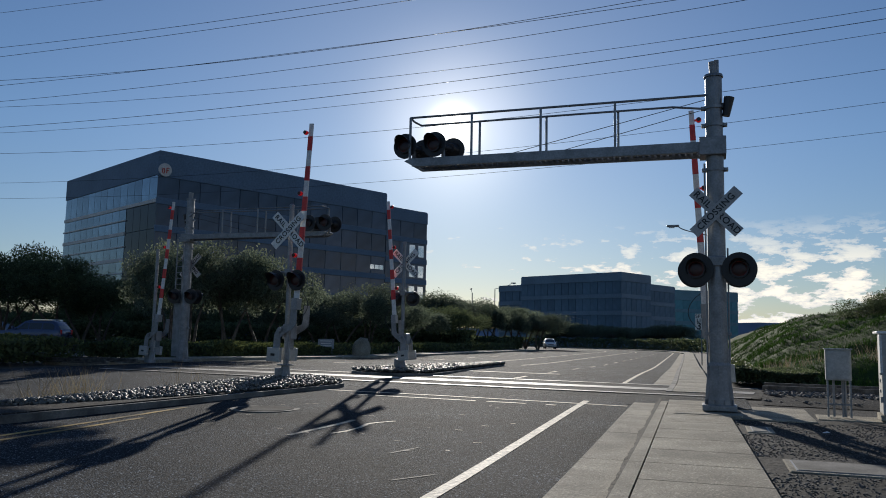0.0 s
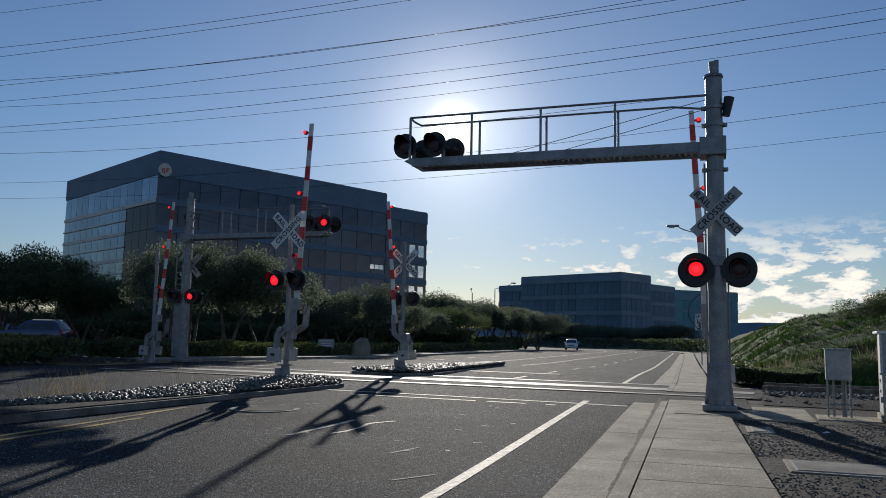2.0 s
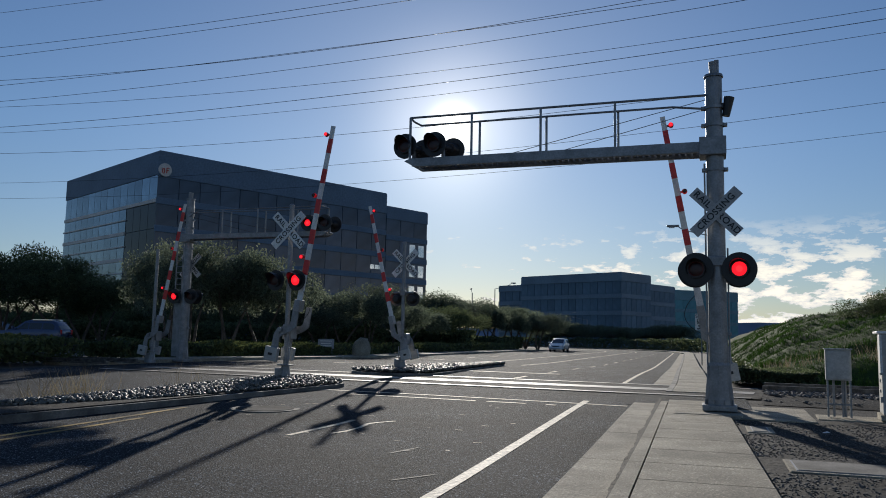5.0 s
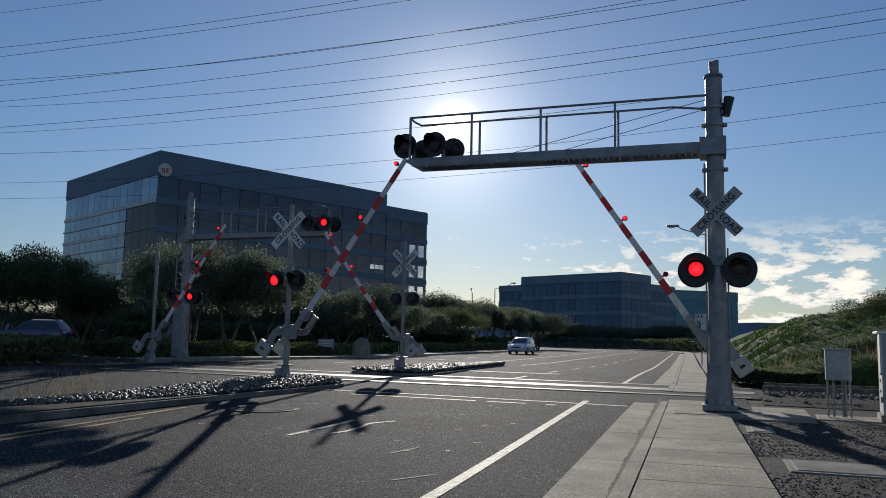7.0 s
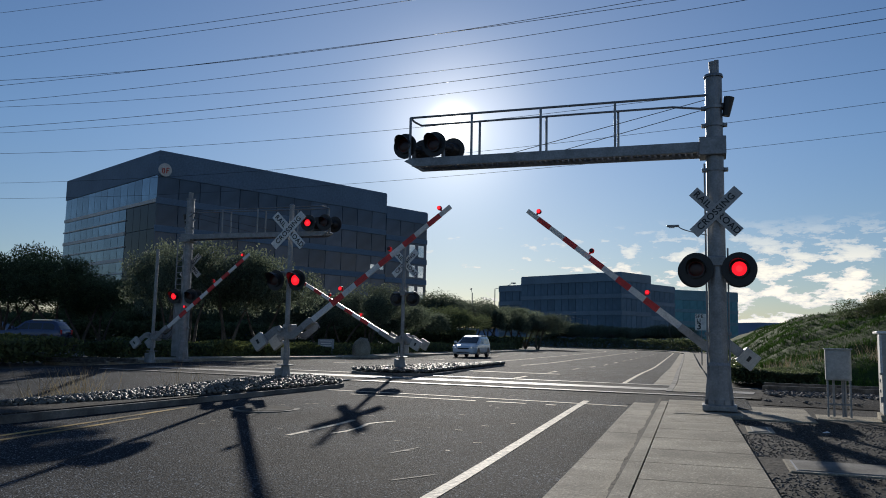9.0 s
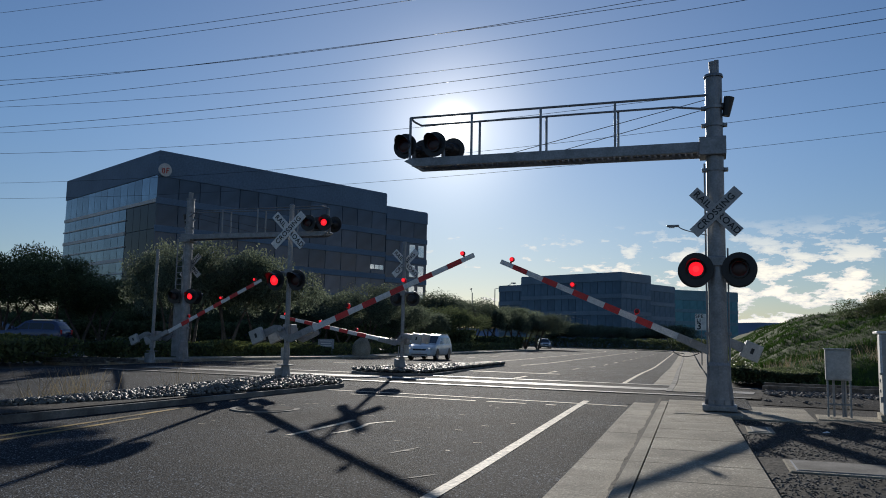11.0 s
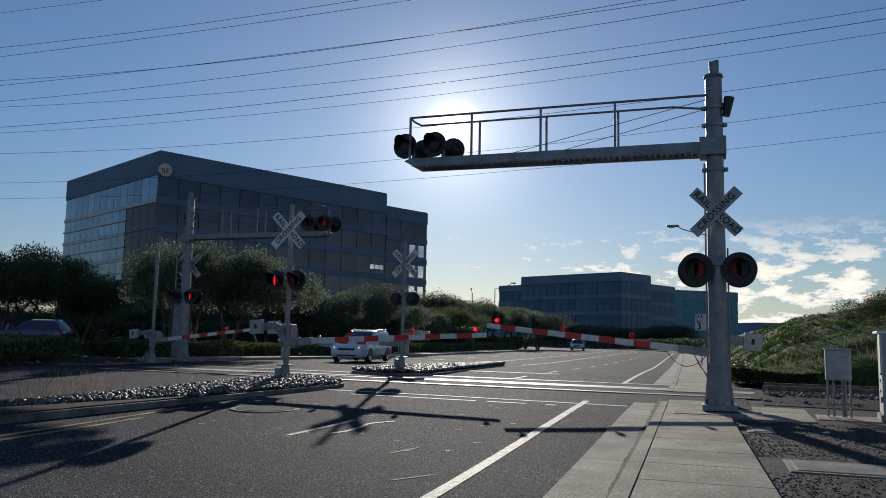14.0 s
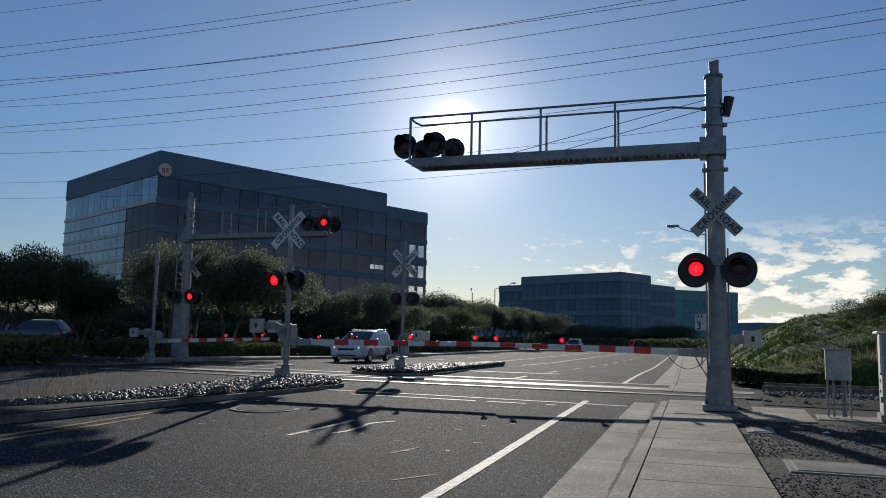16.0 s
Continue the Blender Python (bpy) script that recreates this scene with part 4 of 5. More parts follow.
def gate_signal(name, m, height, sign, pivot, length, off, label, phases, face, curve, lights=True, light_z=2.42, buck_z=3.62, mast_r=0.062, buck=1.0):
    """Slim mast with a gate; with lights and a crossbuck where it has them. face: 0 towards -y, 180 away."""
    root = thing(name, m, label, "railway gate", "railway gates")
    part("mast", rodm((0, 0, 0.05), (0, 0, height), mast_r, mast_r * 0.95, 16), M_GALV, root, "slim galvanised mast")
    part("mast_cap", rodm((0, 0, height), (0, 0, height + 0.04), mast_r * 1.2, mast_r * 0.6, 16), M_GALV, root)
    bm = bmesh.new()
    rod(bm, (0, 0, 0.0), (0, 0, 0.42), 0.16, 0.10, 8)
    box(bm, (-0.24, -0.11, 0.0), (-0.02, 0.11, 0.36), 0.02)
    box(bm, (-0.15, -0.15, 0.42), (0.15, 0.15, 0.45), 0.008)
    part("foot", bm, M_ALU, root, "cast grey mast foot")
    px, pz = pivot
    gate(root, px, 0.10 if abs(px) < 0.4 else 0.0, pz, sign, length, off, phases[4], curve)
    if lights:
        # blades whiter than the cantilever signals': a veil of haze is put into the colour
        crossbuck(root, 0.0, -0.12 if face == 0 else 0.12, buck_z, buck, M_WHITE)
        bm = bmesh.new()
        rod(bm, (-0.36, 0, light_z + 0.2), (0.36, 0, light_z + 0.2), 0.03, seg=10)
        box(bm, (-0.09, -0.09, light_z + 0.1), (0.09, 0.09, light_z + 0.28), 0.015)
        part("cross_arm", bm, M_GALV, root, "steel cross arm that carries the lights")
        for xx, ph, bh in ((-0.29, phases[0], phases[2]), (0.29, phases[1], phases[3])):
            if face == 0:
                light_head(root, xx, -0.16, light_z, 0, ph, -8, 0.255)
            else:
                light_head(root, xx, 0.16, light_z, 180, bh, 0, 0.255)
    part("junction_box", boxm((-0.09 * sign - 0.1, 0.07, 0.55), (-0.09 * sign + 0.1, 0.17, 0.85), 0.01), M_GREY_BOX, root, "small grey junction box")
    bm = bmesh.new()
    pipe(bm, [(0.09 * sign, -0.05, 0.4), (0.10 * sign, -0.06, pivot[1] - 0.3)], 0.02)
    part("conduit", bm, M_PIPE, root)
    return root


ARM_CURVE = {
    "near": ((0, 87), (4.15, 87), (4.7, 83.5), (6.3, 63), (7, 55.8), (8, 46.2), (9, 38), (9.2, 36.5), (11.3, 21), (12, 17), (12.5, 14.4), (13, 11.6), (13.5, 8.9), (14, 5.8), (14.5, 3.4), (15.0, 1.1), (15.2, 0.9), (16, 0.9)),
    "mid": ((0, 87), (4.15, 87), (4.7, 83.5), (6.3, 64), (7, 56), (8, 46.5), (9, 37.6), (9.2, 36), (11.3, 21.3), (12, 16.5), (12.5, 13), (13.5, 6), (14, 2.8), (14.4, 1), (14.6, 0.5), (16, 0.5)),
    "far": ((0, 85), (4.1, 85), (4.6, 81), (6.3, 62), (7, 53), (8, 41), (9, 29), (9.2, 27), (11.3, 8), (11.8, 4), (12.4, 1), (12.7, 0.5), (16, 0.5)),
    "left": ((0, 85), (4.15, 85), (4.7, 82), (6.3, 63.5), (7, 56.3), (8, 47), (9, 38.8), (11.3, 24.5), (12.5, 16.4), (13.5, 9.5), (14.5, 4), (15.0, 2.4), (16, 2.0)),
}
A_POS = (4.98, 14.2, 0.22)
signal_near = cantilever_signal("cantilever_signal", pose(*A_POS, 0, 0, -18.5), 6.10, 4.77, 5.74, 6.0,
                                "tall galvanised cantilever railway signal on a concrete footing", ("a", "b", "off", "off", "off", "off"), buck_z=3.54, light_z=2.50, buck=0.9, posts=(0.30, 0.541, 0.778, 1.0))
signal_far = cantilever_signal("cantilever_signal", pose(-10.43, 32.0, 0.24, 0, 0, 161.5), 6.6, 5.0, 6.05, 6.4,
                               "galvanised cantilever railway signal beside a hedge", ("off", "off", "off", "off", "a", "b"), ladder=True, buck_z=3.9, light_z=2.62, heads=((-0.2, 0.55), (-0.06, 0.63)), plate=0.31)
gate_near = gate_signal("railway_gate", pose(5.63, 16.0, 0.2, 0, 0, -18.5), 2.0, -1, (0.0, 1.22), 4.85, 0.22, "railway gate with a striped boom behind the cantilever signal",
                        (0, 0, 0, 0, "a"), 0, "near", lights=False)
gate_mid = gate_signal("railway_gate", pose(-3.79, 19.4, 0.23, 0, 0, -18.5), 4.38, 1, (-0.08, 1.30), 5.15, 0.30, "railway gate with crossbuck and lights on the cobbled median",
                       ("a", "b", "off", "off", "a"), 0, "mid", light_z=2.50, buck_z=3.74, buck=0.93)
gate_far = gate_signal("railway_gate", pose(-1.33, 27.0, 0.29, 0, 0, -18.5), 4.36, -1, (0.0, 1.10), 4.75, 0.22, "railway gate with crossbuck on the far cobbled median",
                       ("off", "off", "off", "off", "a"), 180, "far", light_z=2.42, buck_z=3.65, buck=0.98)
gate_left = gate_signal("railway_gate", pose(-10.94, 30.0, 0.25, 0, 0, -18.5), 4.28, 1, (-0.05, 1.06), 5.1, 0.25, "railway gate with a plain slim mast on the pavement",
                        (0, 0, 0, 0, "a"), 0, "left", lights=False)


# ---- cables overhead ----
def build_cables():
    spans = (
        ((-33.3, 46.8), (-13.9, 40.9), 20, 0.00), ((-37.1, 52.5), (0.2, 39.8), 20, 0.36), ((-38.6, 54.8), (2.9, 39.8), 20, 0.23),
        ((-36.9, 52.4), (13.5, 34.6), 18, 1.02), ((-38.4, 54.7), (14.9, 35.0), 18, 0.44), ((-40.9, 58.5), (18.1, 34.6), 18, 0.76),
        ((-33.7, 48.2), (20.3, 28.9), 15, 1.01), ((-37.6, 54.0), (21.0, 29.9), 15, 0.82), ((-38.4, 55.1), (21.9, 31.2), 15, 1.01),
        ((-36.1, 52.0), (21.1, 30.2), 13, 1.11), ((-43.4, 62.9), (23.9, 34.3), 13, 1.21), ((-48.4, 70.3), (27.2, 39.2), 13, 1.25))
    for k, (p, q, h, sag) in enumerate(spans):
        bm = bmesh.new()
        pts = []
        for i in range(-6, 31):
            t = i / 24
            pts.append((p[0] + (q[0] - p[0]) * t, p[1] + (q[1] - p[1]) * t, h - 4 * sag * t * (1 - t)))
        tube(bm, pts, 0.015 if k not in (0, 6, 8, 9, 10, 11) else 0.011)
        tagged(part("overhead_cable", bm, M_WIRE), "thin dark overhead power cable", "cable", "overhead cables")


build_cables()


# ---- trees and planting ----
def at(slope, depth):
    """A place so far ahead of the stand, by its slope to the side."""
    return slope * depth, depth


def build_trees():
    protos = {}
    for kind, material, label, n in (("olive_tree", M_OLIVE, "grey-green olive tree with a forked trunk", 4), ("oak_tree", M_OAK, "dark green broad evergreen tree", 3)):
        for k in range(n):
            protos[kind, k] = [tree(kind, 11 + k * 7 + (50 if kind[1] == "a" else 0), 6.0, 6.0, material, 14000, 0.088, label, stems=2 + k % 2), False]
    rnd = random.Random(8)

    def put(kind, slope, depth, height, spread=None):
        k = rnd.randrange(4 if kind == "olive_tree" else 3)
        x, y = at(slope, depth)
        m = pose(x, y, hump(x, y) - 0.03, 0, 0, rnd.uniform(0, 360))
        p = protos[kind, k]
        ob = p[0] if not p[1] else copy_thing(p[0], m)
        ob.matrix_basis = m
        sx = (spread or height) / 6.0
        ob.scale = (sx, sx, height / 6.0)
        p[1] = True
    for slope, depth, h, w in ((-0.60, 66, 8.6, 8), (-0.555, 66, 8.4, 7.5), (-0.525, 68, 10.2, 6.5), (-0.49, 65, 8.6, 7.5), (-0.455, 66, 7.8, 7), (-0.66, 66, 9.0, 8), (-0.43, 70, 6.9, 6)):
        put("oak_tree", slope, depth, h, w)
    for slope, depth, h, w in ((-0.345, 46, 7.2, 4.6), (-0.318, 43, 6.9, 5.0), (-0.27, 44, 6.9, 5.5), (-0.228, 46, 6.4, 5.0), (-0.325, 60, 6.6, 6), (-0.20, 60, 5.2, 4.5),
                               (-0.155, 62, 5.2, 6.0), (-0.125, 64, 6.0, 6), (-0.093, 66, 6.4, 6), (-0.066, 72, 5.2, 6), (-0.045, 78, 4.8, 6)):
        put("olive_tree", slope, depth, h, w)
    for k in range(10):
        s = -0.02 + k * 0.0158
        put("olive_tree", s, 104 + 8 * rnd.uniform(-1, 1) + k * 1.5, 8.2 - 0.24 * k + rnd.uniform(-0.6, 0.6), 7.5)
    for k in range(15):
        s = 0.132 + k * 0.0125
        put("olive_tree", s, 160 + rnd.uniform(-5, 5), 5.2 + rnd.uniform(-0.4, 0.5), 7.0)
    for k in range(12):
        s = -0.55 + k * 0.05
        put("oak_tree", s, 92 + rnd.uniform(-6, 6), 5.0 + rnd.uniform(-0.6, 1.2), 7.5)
    # a shrub on the mound's crest
    x, y = 20.6, 36.0
    shrub = copy_thing(protos["oak_tree", 0][0], pose(x, y, mound_height(x, y) - 1.4))
    shrub.scale = (0.55, 0.55, 0.5)
    tagged(shrub, "dark shrub on the crest of the grassy mound", "shrub")
    for k, (x, y, sc) in enumerate(((23.2, 38.5, 0.5),)):
        o = copy_thing(shrub, pose(x, y, mound_height(x, y) - 1.3))
        o.scale = (sc, sc, sc)


def build_planting():
    hedge("hedge", 2, 23.5, -25.4, -21.7, 0.86, "low clipped green hedge beside the pavement", 30000, 3)
    hedge("hedge", 26.5, 47, -25.2, -22.3, 0.78, "low rambling hedge beside the pavement", 20000, 4)
    hedge("hedge", 47, 100, -26.5, -23.2, 0.8, "low rambling hedge under the olive trees", 9000, 6, 0.16)
    hedge("hedge", 24.5, 60, 0.6, 1.3, 0.55, "leafy verge along the pavement beyond the rails", 8000, 7, 0.06)
    hedge("hedge", 24.2, 26.6, 0.6, 3.0, 0.42, "dark leafy scrub at the foot of the mound", 9000, 9, 0.06, M_OAK)
    hedge("hedge", 112, 200, 0.9, 3.5, 1.9, "long dark hedge behind the bend of the road", 16000, 10, 0.2, M_OAK)
    hedge("hedge", 100, 150, -34, -24, 1.6, "dark undergrowth inside the bend of the road", 16000, 12, 0.2, M_OAK)
    hedge("hedge", 61, 66, -66, -27, 2.4, "tall dark shrubs before the office block", 16000, 14, 0.2, M_OAK)
    hedge("hedge", 80, 84, -46, -24, 2.4, "tall dark shrubs under the olive trees", 12000, 15, 0.2, M_OAK)
    rnd = random.Random(21)
    tufts = []
    for _ in range(52000):
        t = rnd.random()
        u, v = 24 + 70 * t * t, 0.9 + 24 * rnd.random() ** 1.3
        x, y = u * math.sin(ROAD) + v * math.cos(ROAD), u * math.cos(ROAD) - v * math.sin(ROAD)
        z = mound_height(x, y)
        if z < 0.05:
            continue
        g = 0.55 + 0.9 * max(0, noise.noise((x * 0.45, y * 0.45, 3)) + 0.25)
        tufts.append((x, y, z, g * (0.7 + 0.5 * t)))
    blades("grass", tufts, 0.17, M_GRASS, "rough green grass on the mound", "grass", lean=0.9, width=0.09, per=4)
    dry = []
    for cx, cy, n, r in ((11.2, 26.6, 22, 0.4), (13.6, 25.0, 9, 0.3), (12.3, 26.0, 8, 0.3)):
        for _ in range(n):
            x, y = cx + rnd.gauss(0, r), cy + rnd.gauss(0, r)
            dry.append((x, y, max(hump(x, y), mound_height(x, y)), rnd.uniform(0.6, 1.2)))
    blades("dry_grass", dry, 0.5, M_DRY, "dry straw-coloured grass tufts", "dry grass", lean=0.6, width=0.016, per=5)
    dry = []
    for cu, n in ((11.3, 46), (11.9, 24), (10.7, 18), (14.0, 8), (15.2, 6)):
        for _ in range(n):
            x, y = near_island(cu + rnd.gauss(0, 0.25), -10.4 + rnd.gauss(0, 0.2))
            dry.append((x, y, hump(x, y) + 0.14, rnd.uniform(0.5, 1.2)))
    blades("dry_grass", dry, 0.6, M_DRY, "thin dry grass growing between cobbles", "dry grass", lean=0.9, width=0.009, per=2)


# ---- cobbles and gravel ----
def stone_mesh(seed, rough=0.25, name="cobble"):
    rnd = random.Random(seed)
    bm = bmesh.new()
    bmesh.ops.create_icosphere(bm, subdivisions=1, radius=1.0)
    sc = Vector((rnd.uniform(0.9, 1.35), rnd.uniform(0.7, 1.0), rnd.uniform(0.5, 0.75)))
    for v in bm.verts:
        v.co = Vector((v.co.x * sc.x, v.co.y * sc.y, v.co.z * sc.z)) * rnd.uniform(1 - rough, 1 + rough * 0.6)
    for f in bm.faces:
        f.smooth = rough < 0.3
    me = bpy.data.meshes.new(name)
    bm.to_mesh(me)
    bm.free()
    return me


def stones_joined(name, places, material, label, category, parent=None, rough=0.25, seed=1):
    """Many stones as one mass; places: x, y, z, size."""
    rnd = random.Random(seed)
    bases = [stone_mesh(seed * 10 + k, rough) for k in range(5)]
    shapes = [(np.array([v.co[:] for v in b.vertices]), [tuple(p.vertices) for p in b.polygons]) for b in bases]
    for b in bases:
        bpy.data.meshes.remove(b)
    vs, fs = [], []
    off = 0
    for x, y, z, s in places:
        co, polys = shapes[rnd.randrange(5)]
        r = np.array((Euler((rnd.uniform(-0.5, 0.5), rnd.uniform(-0.5, 0.5), rnd.uniform(0, 6.28)))).to_matrix())
        vs.append(co @ r.T * s + (x, y, z))
        fs += [tuple(i + off for i in p) for p in polys]
        off += len(co)
    me = bpy.data.meshes.new(name)
    me.from_pydata(np.concatenate(vs).tolist(), [], fs)
    me.materials.append(material)
    ob = new(name, me)
    if parent:
        ob.parent = parent
    if rough < 0.3:
        me.polygons.foreach_set("use_smooth", [True] * len(me.polygons))
    return tagged(ob, label, "" if parent else category, kind="stuff")


def in_island(u, v, u0, u1, v0, v1):
    c, h = (v0 + v1) / 2, (v1 - v0) / 2 - 0.15
    k = 1.0
    for e, d in ((u1, 1), (u0, -1)):
        q = (u - (e - d)) * d
        if q > 0:
            k = min(k, math.sqrt(max(0, 1 - min(1, q / 0.8) ** 2)))
    return u0 < u < u1 and abs(v - c) < h * k


def build_cobbles():
    rnd = random.Random(31)
    meshes = [stone_mesh(300 + k) for k in range(8)]
    for me in meshes:
        me.materials.append(M_COBBLE)
    near, rest = [], []
    spots = []
    u = 6.0
    while u < 18.1:
        v = -10.8
        while v < -8.2:
            uu, vv = u + rnd.uniform(-0.05, 0.05), v + rnd.uniform(-0.05, 0.05)
            if in_island(uu, vv, 2, 18.2, -10.9, -8.1):
                spots.append((uu, vv))
            v += 0.105
        u += 0.105
    spots.sort(key=lambda p: (p[0] - 13.5) ** 2 * 0.15 + (p[1] + 8.3) ** 2)
    for i, (uu, vv) in enumerate(spots):
        x, y = near_island(uu, vv)
        c = 0.09 * (1 - ((vv + 9.5) / 1.4) ** 2)
        z, s = hump(x, y) + 0.10 + c + rnd.uniform(0.0, 0.02), rnd.uniform(0.036, 0.062)
        if i < 300:
            ob = new("cobble", meshes[rnd.randrange(8)])
            ob.parent = ISLAND_NEAR
            ob.matrix_basis = pose(x, y, z, rnd.uniform(-25, 25), rnd.uniform(-25, 25), rnd.uniform(0, 360)) @ Matrix.Scale(s, 4)
        else:
            rest.append((x, y, z, s))
    stones_joined("cobbles", rest, M_COBBLE_FAR, "grey and tan river cobbles", "cobbles", ISLAND_NEAR, 0.25, 3)
    far = []
    for _ in range(6500):
        uu, vv = rnd.uniform(22.9, 38.1), rnd.uniform(-11.0, -8.2)
        if in_island(uu, vv, 22.8, 38.2, -11.1, -8.1):
            x, y = far_island(uu, vv)
            far.append((x, y, hump(x, y) + 0.125 + rnd.uniform(0, 0.05), rnd.uniform(0.045, 0.08)))
    stones_joined("cobbles", far, M_COBBLE_FAR, "grey and tan river cobbles", "cobbles", ISLAND_FAR, 0.25, 4)
    bed = []
    for _ in range(19000):
        s, n = -0.5 + 24 * rnd.random() ** 1.3, rnd.gauss(20.7, 1.7)
        if not 17.0 < n < 25.0 or abs(n - 19.98) < 0.08 or abs(n - 21.42) < 0.08:
            continue
        x, y = track_xy(s, n)
        inner = 18.4 < n < 23.2
        if n < 17.6 and s < 3.0:
            continue
        bed.append((x, y, hump(x, y) + (0.12 if inner else 0.03) + rnd.uniform(-0.01, 0.025), rnd.uniform(0.025, 0.052)))
    for _ in range(24000):
        u, v = 3.5 + 16 * rnd.random(), 0.42 + 7.3 * rnd.random() ** 1.4
        x, y = uv(u, v)
        if x * TRACK_N.x + y * TRACK_N.y > 17.5:
            continue
        if (13.9 < u < 17.3 and v < 3.7) or (8.85 < u < 9.95 and v < 3.0) or (12.2 < u < 13.3 and v < 1.0):
            continue
        bed.append((x, y, hump(x, y) + yard(u, v) - 0.011, rnd.choice((0.006, 0.008, 0.010, 0.011, 0.014))))
    stones_joined("gravel", bed, M_STONE, "dark angular ballast and loose gravel", "gravel", None, 0.4, 5)


# ---- roadside furniture ----
def build_roadside():
    # mast footing, pull boxes, lids
    def slab(name, u0, u1, v0, v1, h, label, cat, bevel=0.015, skew=0.0, material=M_CONCRETE):
        x, y = uv((u0 + u1) / 2, (v0 + v1) / 2)
        bm = boxm((-(v1 - v0) / 2, -(u1 - u0) / 2, -0.12), ((v1 - v0) / 2, (u1 - u0) / 2, h), bevel)
        return tagged(part(name, bm, material, loc=pose(x, y, hump(x, y) + yard((u0 + u1) / 2, (v0 + v1) / 2), 0, 0, -18.5 + skew)), label, cat)
    slab("concrete_footing", 14.05, 17.2, 0.42, 1.74, -0.002, "flat concrete pad beside the mast", "concrete pad", skew=-2)
    slab("concrete_footing", 14.6, 15.6, 1.80, 3.5, -0.002, "flat concrete pad under the grey cabinet", "concrete pad", skew=-4)
    slab("concrete_footing", 14.2, 15.3, -0.55, 0.58, 0.035, "square concrete footing under the mast", "concrete pad")
    for u0, u1, v0, v1, lab in ((12.3, 13.2, 0.55, 0.93, "small concrete pull-box lid in dirt"), (8.95, 9.87, 0.80, 2.9, "long concrete vault lid sunk in gravel")):
        base = slab("utility_lid", u0, u1, v0, v1, -0.006, lab, "utility lid")
        w, d = (v1 - v0) / 2 - 0.09, (u1 - u0) / 2 - 0.09
        part("lid_plate", boxm((-w, -d, -0.02), (w, d, 0.003), 0.002), M_KERB, base)
        part("lid_rim", boxm((-w - 0.02, -d - 0.02, -0.02), (w + 0.02, d + 0.02, -0.002), 0.001), M_PIPE, base)
    # small cabinet on legs
    x, y = 6.84, 13.65
    cab = thing("signal_cabinet", pose(x, y, hump(x, y) + 0.02, 0, 0, -24), "pale grey steel cabinet on four legs", "cabinet", "trackside cabinets")
    part("cabinet_body", boxm((-0.20, -0.13, 0.62), (0.20, 0.13, 1.14), 0.012), M_GREY_BOX, cab, "pale grey box")
    part("cabinet_door", boxm((-0.18, -0.148, 0.64), (0.18, -0.132, 1.11), 0.006), M_GREY_BOX, cab)
    part("cabinet_lid", boxm((-0.22, -0.16, 1.141), (0.22, 0.15, 1.16), 0.004), M_GREY_BOX, cab)
    for xx in (-0.185, 0.165):
        for yy in (-0.11, 0.09):
            part("leg", boxm((xx, yy, 0.0), (xx + 0.025, yy + 0.025, 0.619)), M_GALV, cab)
    for xx in (-0.08, 0.06, 0.1):
        part("conduit", rodm((xx, 0.0, 0.0), (xx, 0.0, 0.619), 0.02, seg=8), M_PIPE, cab)
    part("brace", boxm((-0.185, -0.10, 0.2), (0.185, -0.085, 0.225)), M_GALV, cab)
    # large cabinet
    x, y = 7.65, 13.15
    big = thing("relay_cabinet", pose(x, y, hump(x, y) + 0.02, 0, 0, -24), "tall white steel relay cabinet with an open door", "cabinet", "trackside cabinets")
    part("cabinet_body", boxm((-0.32, -0.3, 0.1), (0.45, 0.3, 1.42), 0.015), M_GREY_BOX, big, "white steel box")
    part("plinth", boxm((-0.36, -0.34, 0.0), (0.49, 0.34, 0.099), 0.01), M_CONCRETE, big)
    part("roof", boxm((-0.38, -0.36, 1.421), (0.5, 0.36, 1.46), 0.01), M_WHITE, big)
    part("cabinet_door", boxm((-0.36, -0.52, 0.78), (-0.325, -0.31, 1.4), 0.008), M_WHITE, big, "white door, ajar")
    for z in (0.3, 0.75, 1.2):
        part("hinge", rodm((-0.335, -0.305, z), (-0.335, -0.305, z + 0.09), 0.018, seg=8), M_GALV, big)
    for z in (0.45, 0.62):
        part("latch", boxm((-0.336, -0.05, z), (-0.321, 0.05, z + 0.05), 0.004), M_GALV, big)
    # manhole
    x, y = -3.06, 14.0
    mh = thing("manhole", pose(x, y, hump(x, y), 0, 0, 0), "round manhole with a pale concrete ring in asphalt", "manhole")
    bm = rodm((0, 0, -0.05), (0, 0, 0.008), 0.60, seg=40)
    part("ring", bm, M_KERB, mh, "pale concrete ring")
    part("cover", rodm((0, 0, -0.02), (0, 0, 0.014), 0.50, seg=40), M_PANEL, mh, "dark cover")
    # sawn patches and a crooked sealed crack
    tagged(part("paint_mark", sheet([9.61, 10.31, 10.9, 11.48], [-0.045, 0.045], 0.006, fn=lambda u, v: uv(u, -5.35 + 0.06 * (u - 9.61) + v + 0.015 * math.sin(u * 7))), M_WHITE_LINE), "worn white paint stroke on asphalt", "road marking", kind="structure")
    pts = ((-1.50, 11.02), (-1.31, 11.26), (-1.15, 11.70), (-1.09, 12.09), (-0.97, 12.23), (-0.69, 12.46))
    for (xa, ya), (xb, yb) in zip(pts[:-1], pts[1:]):
        d = Vector((xb - xa, yb - ya)).normalized() * 0.035
        bm = bmesh.new()
        bm.faces.new([bm.verts.new((px, py, hump(px, py) + 0.0065)) for px, py in ((xa - d.y, ya + d.x), (xa + d.y, ya - d.x), (xb + d.y, yb - d.x), (xb - d.y, yb + d.x))])
